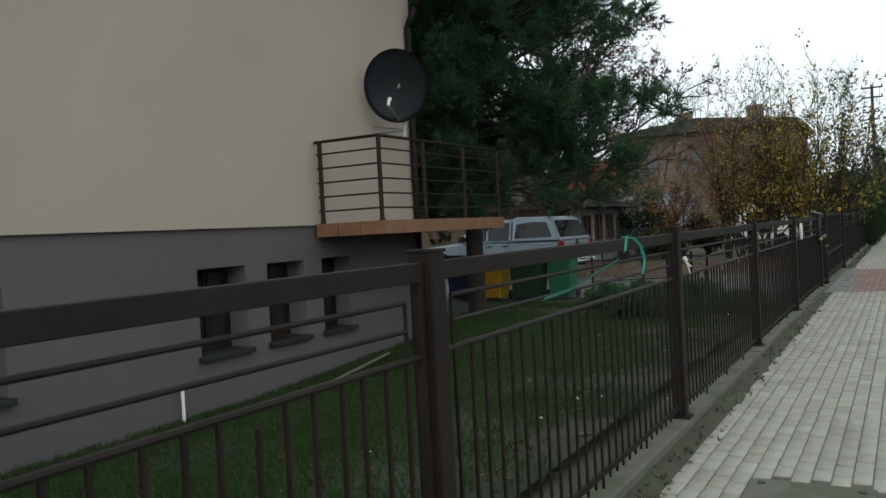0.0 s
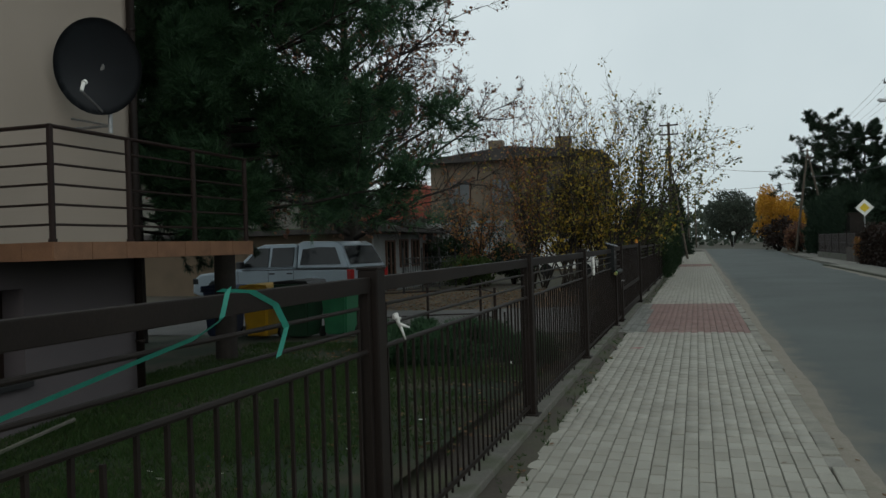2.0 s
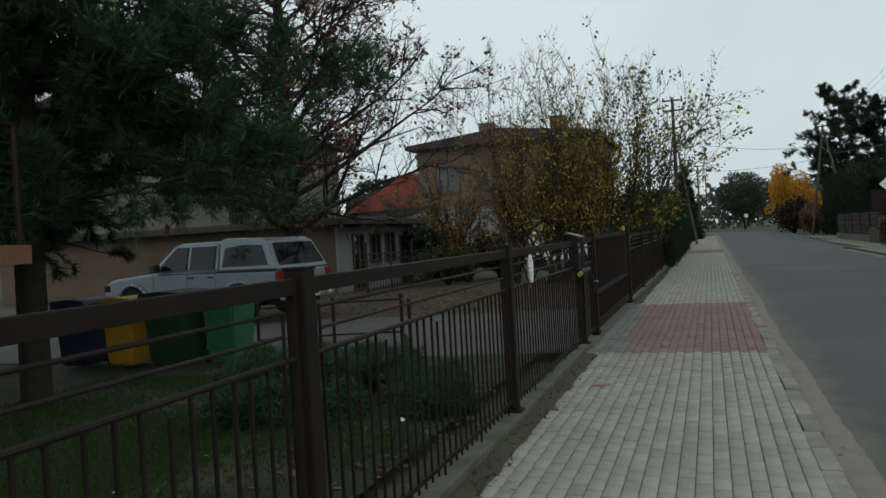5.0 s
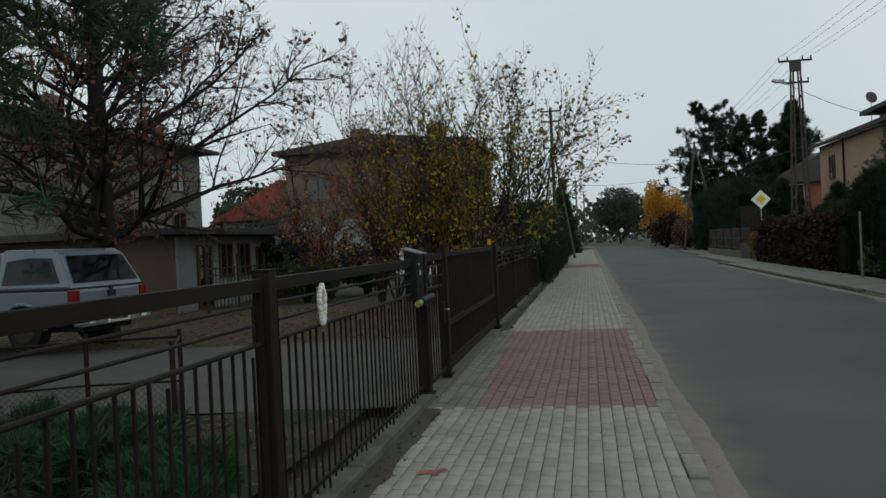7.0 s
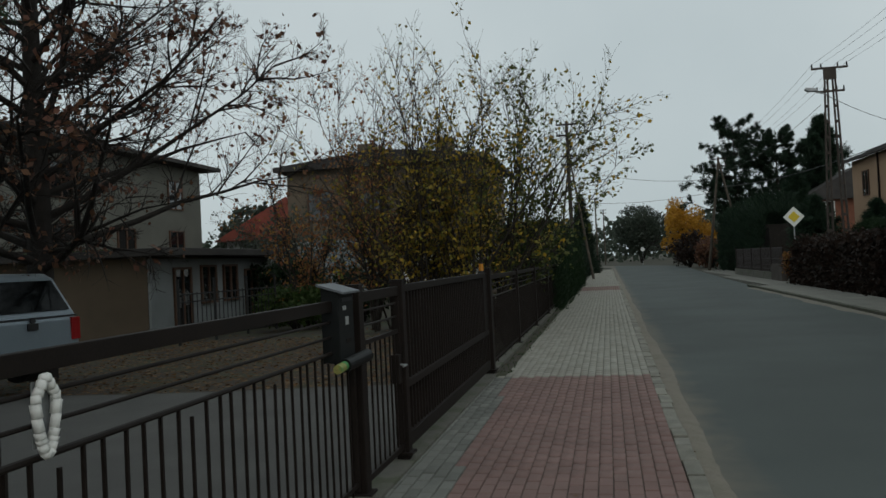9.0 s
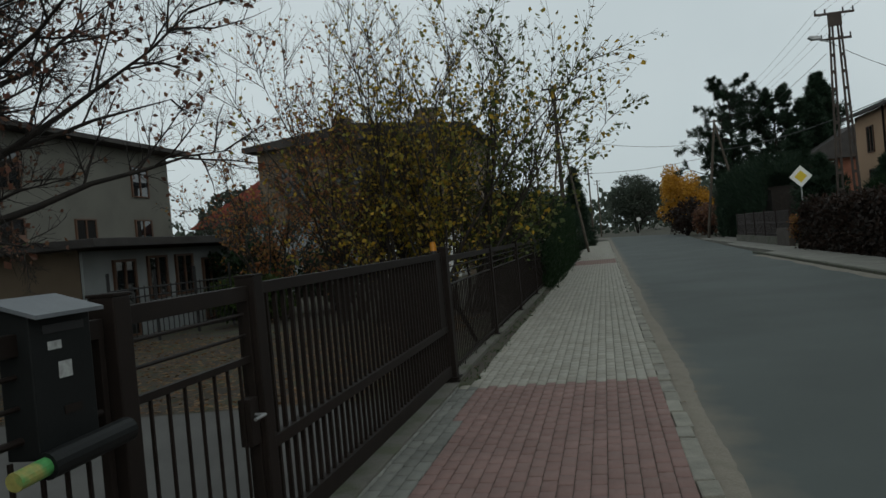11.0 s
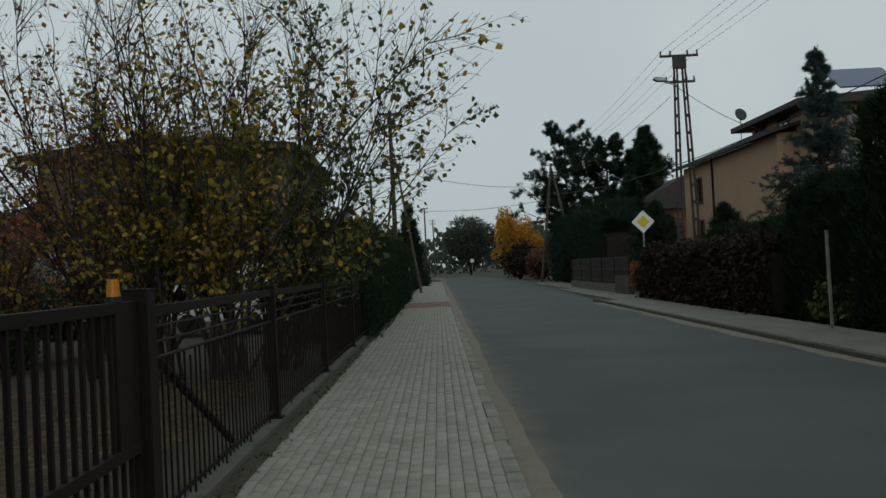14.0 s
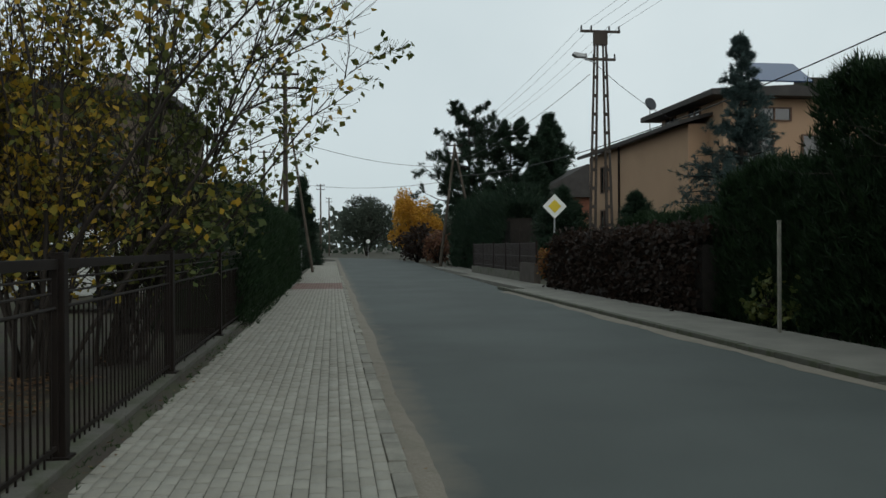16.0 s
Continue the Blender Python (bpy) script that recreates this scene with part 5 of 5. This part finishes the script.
def hedge(seed, name, x0, x1, y0, y1, h, n, size, material, label, lumps=0.25, tip=0.0):
    """A clipped row of shrubs: a dense leafy shell round a twiggy core."""
    r = np.random.RandomState(seed)
    hd = thing(name, ((x0 + x1) / 2, y0, 0), label, "hedge", kind="stuff")
    L, W = y1 - y0, x1 - x0
    V = []
    y = r.uniform(0, L, n)
    ph_ = r.uniform(0, 6.28, 3)
    hh = h * (1 + lumps * (0.5 * np.sin(y * 2.1 + ph_[0]) + 0.5 * np.sin(y * 5.3 + ph_[1])) + tip * np.abs(np.sin(y * 1.9)))
    t = r.uniform(0, 1, n)
    side = np.where(t < 0.42, -1, np.where(t < 0.62, 1, 0))
    u = r.uniform(-1, 1, n)
    z = r.uniform(0, 1, n)
    x = np.where(side != 0, side * W / 2 * (1 - 0.3 * z ** 3), u * W / 2 * 0.9)
    z = np.where(side == 0, 1.0, z)
    P = np.stack([x, y, z * hh - 0.1], 1) + r.normal(size=(n, 3)) * np.array([0.10, 0.06, 0.08])
    if material in (M_THUJA, M_FIR):
        V, F = needles(r, P, unit(np.stack([np.sign(x) * 0.4, np.zeros(n), np.ones(n)], 1)), size * 1.9, size * 0.22, 6, 0.4)
    else:
        V, F = leaves(r, P, size, 1.7)
    part("foliage", np_mesh("foliage", V, F, material), None, hd)
    w = Wood(seed)
    for k in range(int(L / 0.35)):
        w.limb((r.uniform(-0.25, 0.25) * W, k * 0.35 + 0.1, -0.12), (r.normal() * 0.15, r.normal() * 0.15, 1), h * 0.85, 0.025, 1, kids=6, ratio=0.4, up=0.02)
    part("stems", w.mesh("stems", M_TWIG, 4), None, hd)
    bm = B()
    ny = max(2, int(L / 0.8))
    for k in range(ny):
        box(bm, -W * 0.30, W * 0.30, L * k / ny + 0.02, L * (k + 1) / ny - 0.02, 0.0, h * (0.80 + 0.06 * math.sin(k * 1.7)))
    part("core", bm, M_THUJA if material is M_THUJA else M_BARK, hd, "dense shaded inner growth")
    return hd


hedge(71, "thuja_hedge", -2.75, -1.25, 34.5, 58, 2.45, 30000, 0.10, M_THUJA, "tall dark green thuja hedge over the fence", 0.08)
hedge(72, "rust_hedge", 7.75, 8.95, 36.0, 47.2, 1.75, 20000, 0.085, M_RUSTHEDGE, "rust brown beech hedge behind the pavement", 0.08)
hedge(73, "thuja_hedge", 8.2, 10.2, 14, 32.6, 3.75, 44000, 0.13, M_THUJA, "tall dark thuja hedge across the road", 0.06, 0.12)
hedge(78, "thuja_hedge", 8.4, 10.0, 32.7, 36.2, 2.6, 9000, 0.12, M_THUJA, "dark thuja hedge of middling height", 0.1, 0.08)
hedge(74, "thuja_hedge", 9.8, 11.0, 36.3, 46, 1.95, 16000, 0.13, M_THUJA, "dark thuja hedge before the peach house", 0.12, 0.1)
hedge(75, "thuja_hedge", 9.2, 11.5, 62, 80, 3.4, 9000, 0.22, M_FIR, "dark conifer hedge behind the fence", 0.2, 0.2)
hedge(76, "far_hedge", -4.0, -2.0, 86, 140, 3.0, 9000, 0.28, M_HAZYLEAF, "dark hedge along the far pavement", 0.25, 0.1)
hedge(77, "far_hedge", -30, -22, 70, 76, 5.0, 9000, 0.3, M_HAZYLEAF, "dark trees behind the gardens", 0.3, 0.1)

# distance: low woods closing the view
r = np.random.RandomState(80)
n = 26000
ang = r.uniform(-1.3, 1.3, n)
dist = r.uniform(190, 260, n)
hh = 7 + 3 * np.sin(ang * 21) + 2 * np.sin(ang * 53 + 1)
P = np.stack([np.sin(ang) * dist, np.cos(ang) * dist, r.uniform(0, 1, n) ** 0.8 * hh], 1)
V, F = leaves(r, P, 1.1, 1.5)
tagged(new("distant_woods", np_mesh("distant_woods", V, F, M_HAZYLEAF)), "hazy belt of dark woods in the distance", "woods", kind="stuff")

# ---- grass, litter ----
r = np.random.RandomState(90)


def scatter(n, x0, x1, y0, y1, rnd):
    X, Y = rnd.uniform(x0, x1, n), rnd.uniform(y0, y1, n)
    return np.array([(x, y, yard_z(x, y) + 0.006) for x, y in zip(X, Y)])


P = scatter(140000, -7.2, -1.75, -1.0, 14.6, r)
clear = (np.sin(P[:, 0] * 3.1 + 2) + np.sin(P[:, 1] * 2.3) + np.sin(P[:, 0] * 1.3 + P[:, 1] * 3.7)) * 0.25 - 1.3 * np.exp(-((P[:, 0] + 1.8) / 0.95) ** 2) - 0.6 * np.clip((P[:, 1] - 11.5) / 2, 0, 1)
P = P[r.uniform(-1.2, 0.4, len(P)) < clear]
V, F = needles(r, P, np.tile([0, 0, 1.0], (len(P), 1)), 0.065, 0.008, 3, 0.5)
tagged(new("grass", np_mesh("grass", V, F, M_GRASS)), "short tufted green lawn grass", "grass", kind="stuff")
P = np.concatenate([scatter(15000, -12, -2.2, 21.3, 29.5, r), scatter(420, -6, -1.6, -1, 13.4, r), scatter(500, -3.6, -1.6, 8, 15.5, r), scatter(900, -6, -2, 13, 15.6, r), scatter(900, -12, -2.5, 28, 34, r)])
V, F = leaves(r, P, 0.07, 1.4, 0.75)
V[:, 2] = np.maximum(V[:, 2], np.repeat(P[:, 2], 4))
tagged(new("leaf_litter", np_mesh("leaf_litter", V, F, M_LITTER)), "scattered dry brown fallen leaves", "leaves", kind="stuff")
P = np.stack([r.uniform(-1.32, -1.1, 260), r.uniform(-2, 44, 260), np.full(260, 0.006)], 1)
P = P[(P[:, 1] < 15.4) | (P[:, 1] > 21.8)]
P2 = np.stack([r.uniform(0.7, 0.95, 120), r.uniform(0, 44, 120), np.full(120, -0.062)], 1)
P3 = np.stack([r.uniform(-1.2, 0.6, 40), r.uniform(0, 40, 40), np.full(40, 0.003)], 1)
V, F = leaves(r, np.concatenate([P, P2, P3]), 0.035, 1.4, 0.7)
V[:, 2] = np.maximum(V[:, 2], np.repeat(np.concatenate([P, P2, P3])[:, 2], 4))
tagged(new("leaf_litter", np_mesh("leaf_litter", V, F, M_LITTER)), "dry leaves along the pavement edges", "leaves", kind="stuff")
P = np.stack([-1.22 + 0.06 * r.normal(size=700), np.clip(r.normal(size=700) * 0.5 + r.choice(np.arange(2, 44, 1.7), 700), -2, 45), np.full(700, 0.0)], 1)
P = P[(P[:, 1] < 15.4) | (P[:, 1] > 21.8)]
V, F = needles(r, P, np.tile([0, 0, 1.0], (len(P), 1)), 0.05, 0.008, 5, 0.8)
tagged(new("weeds", np_mesh("weeds", V, F, M_GRASS)), "small weeds and moss at the fence foot", "weeds", kind="stuff")
r2 = np.random.RandomState(92)
P = scatter(26, -4.5, -1.9, 2.5, 13, r2)
V, F = leaves(r2, P, 0.06, 1.3, 0.5)
V[:, 2] = np.maximum(V[:, 2], np.repeat(P[:, 2], 4)) + 0.02
tagged(new("paper_scraps", np_mesh("paper_scraps", V, F, M_RAG)), "small pale scraps lying on the lawn", "litter", kind="stuff")

# ---- kerbs ----
kerb = thing("kerb", (0.735, 0, 0), "old broken concrete kerb stones", "kerb", kind="structure")
rk = np.random.RandomState(5)
y = -6.0
stone = mesh_of("kerb_stone", bx(-0.06, 0.065, 0, 0.485, -0.2, 0.0, bev=0.014), M_KERB)
while y < 60:
    L = rk.choice([1.0, 1.0, 0.8, 0.55])
    k = part("kerb_stone", stone, None, kerb)
    k.matrix_basis = Matrix.Translation((0.006 * rk.normal(), y, -0.012 + 0.005 * rk.normal())) @ pose(0, 0, 0, 0.4 * rk.normal(), 1.2 * rk.normal(), 0.6 * rk.normal()) @ Matrix.Diagonal((1, L, 1, 1))
    y += 0.485 * L + rk.uniform(0.008, 0.03)
kerb2 = thing("kerb_far_side", (6.03, 0, 0), "grey concrete kerb across the road", "kerb", kind="structure")
stone2 = mesh_of("kerb_stone", bx(-0.07, 0.07, 0, 0.97, -0.2, 0.01, bev=0.015), M_FARKERB)
y = 12.0
while y < 47:
    if not 21.5 < y < 27.0:
        part("kerb_stone", stone2, None, kerb2).matrix_basis = pose(0, y, 0, 0.3 * rk.normal(), 0, 0.3 * rk.normal())
    else:
        part("kerb_stone", stone2, None, kerb2).matrix_basis = pose(0, y, -0.06, 0, 0, 0)
    y += 0.985

# ---- manhole cover ----
mh = thing("manhole_cover", (-0.48, 4.3, 0.0), "square concrete manhole cover in the pavement", "manhole cover")
part("slab", bx(-0.3, 0.3, -0.3, 0.3, -0.05, 0.006, bev=0.006), M_CONC, mh)
for s in (-1, 1):
    part("lifting_eye", rd((s * 0.24, 0.22, 0.0065), (s * 0.24, 0.22, 0.011), 0.022, seg=10), M_BLACKIRON, mh)

# ---- red paint mark ----
bm = B()
for ox, oy, rr in ((0, 0, 0.05), (0.07, 0.05, 0.035), (-0.06, -0.03, 0.03), (0.04, -0.05, 0.025)):
    bm.faces.new([bm.verts.new((ox + rr * (1 + 0.3 * math.sin(3 * a + ox * 50)) * math.cos(a), oy + rr * 0.8 * math.sin(a), 0)) for a in np.linspace(0, 2 * math.pi, 12, endpoint=False)])
mark = tagged(new("paint_mark", mesh_of("paint_mark", bm, mat("faded_red_paint", (0.30, 0.08, 0.09), 0.8, var=0.3, bump=0))), "small faded red paint mark on the pavers", "paint mark")
mark.location = (-0.9, 13.65, 0.006)

# ---- pavers: staggered columns ----
CW, CL = 0.0975, 0.2
COLS = 19
def paver_mesh(name, material, lx=CW, ly=CL):
    g, z = 0.0024, 0.0
    bm = B()
    e = 0.006
    o = [(g, e), (lx - g, e), (lx - g, ly - e), (g, ly - e)]
    i_ = [(g + 0.005, e + 0.007), (lx - g - 0.005, e + 0.007), (lx - g - 0.005, ly - e - 0.007), (g + 0.005, ly - e - 0.007)]
    lo = [bm.verts.new((x, y, -0.05)) for x, y in o]
    mi = [bm.verts.new((x, y, -0.006)) for x, y in o]
    hi = [bm.verts.new((x, y, z)) for x, y in i_]
    bm.faces.new(hi)
    for k in range(4):
        j = (k + 1) % 4
        bm.faces.new((lo[k], lo[j], mi[j], mi[k]))
        bm.faces.new((mi[k], mi[j], hi[j], hi[k]))
    return mesh_of(name, bm, material)


pm = {"grey": paver_mesh("paver", M_PAVE), "red": paver_mesh("red_paver", M_RED), "dark": paver_mesh("dark_paver", M_DARKPAVE)}
M_REDI = mat("red_paver_field", (0.24, 0.12, 0.10), 0.9, var=0.2, scale=2.0, fine=120, bump=0.2, island=True, cols=[(0.175, 0.108, 0.094), (0.20, 0.125, 0.11), (0.185, 0.12, 0.105)])
M_DARKI = mat("dark_paver_field", (0.15, 0.15, 0.135), 0.85, var=0.25, scale=2, fine=120, bump=0.2, island=True, cols=[(0.12, 0.12, 0.105), (0.17, 0.17, 0.15)])
far = {"grey": [], "red": [], "dark": []}
rp = np.random.RandomState(7)
X0 = -1.178
for c in range(-2, COLS):
    y = (-6.0 if c >= 0 else 15.6) - (CL / 2 if c % 2 else 0)
    while y < (100 if c >= 0 else 21.5):
        x = X0 + c * CW
        mid = y + CL / 2
        kind = "grey"
        if 15.6 < mid < 21.55 or 47.5 < mid < 52:
            kind = "dark" if c < (3 if mid < 17.0 else 2 if mid < 20.0 else 1) else "red"
        under = abs(x + CW / 2 + 0.48) < 0.34 and abs(mid - 4.3) < 0.34
        if not under:
            pos = (x, y, rp.normal() * 0.0015, rp.normal() * 0.3, rp.normal() * 0.25)
            if 6.2 <= y < 8.6 or (kind == "red" and 15.0 < y < 16.6) or (kind == "dark" and 15 < y < 18):
                part("paver" if kind == "grey" else kind + "_paver", pm[kind], None, pavement).matrix_basis = pose(*pos, 0)
            else:
                far[kind].append(pos)
        y += CL
for kind, mt in (("grey", M_PAVEI), ("red", M_REDI), ("dark", M_DARKI)):
    me = pm[kind]
    v0 = np.empty(len(me.vertices) * 3, dtype=np.float32)
    me.vertices.foreach_get("co", v0)
    v0 = v0.reshape(-1, 3)
    q = [tuple(p.vertices) for p in me.polygons]
    A = np.array(far[kind])
    V = v0[None] + A[:, None, :3]
    V[:, :, 2] += np.radians(A[:, 3:4]) * (v0[None, :, 1] - CL / 2) - np.radians(A[:, 4:5]) * (v0[None, :, 0] - CW / 2)
    F = (np.arange(len(A))[:, None, None] * len(v0) + np.array(q)[None]).reshape(-1, 4)
    ob = part(kind + "_pavers", np_mesh(kind + "_pavers", V.reshape(-1, 3), F, mt), None, pavement)
    tagged(ob, kind="stuff")
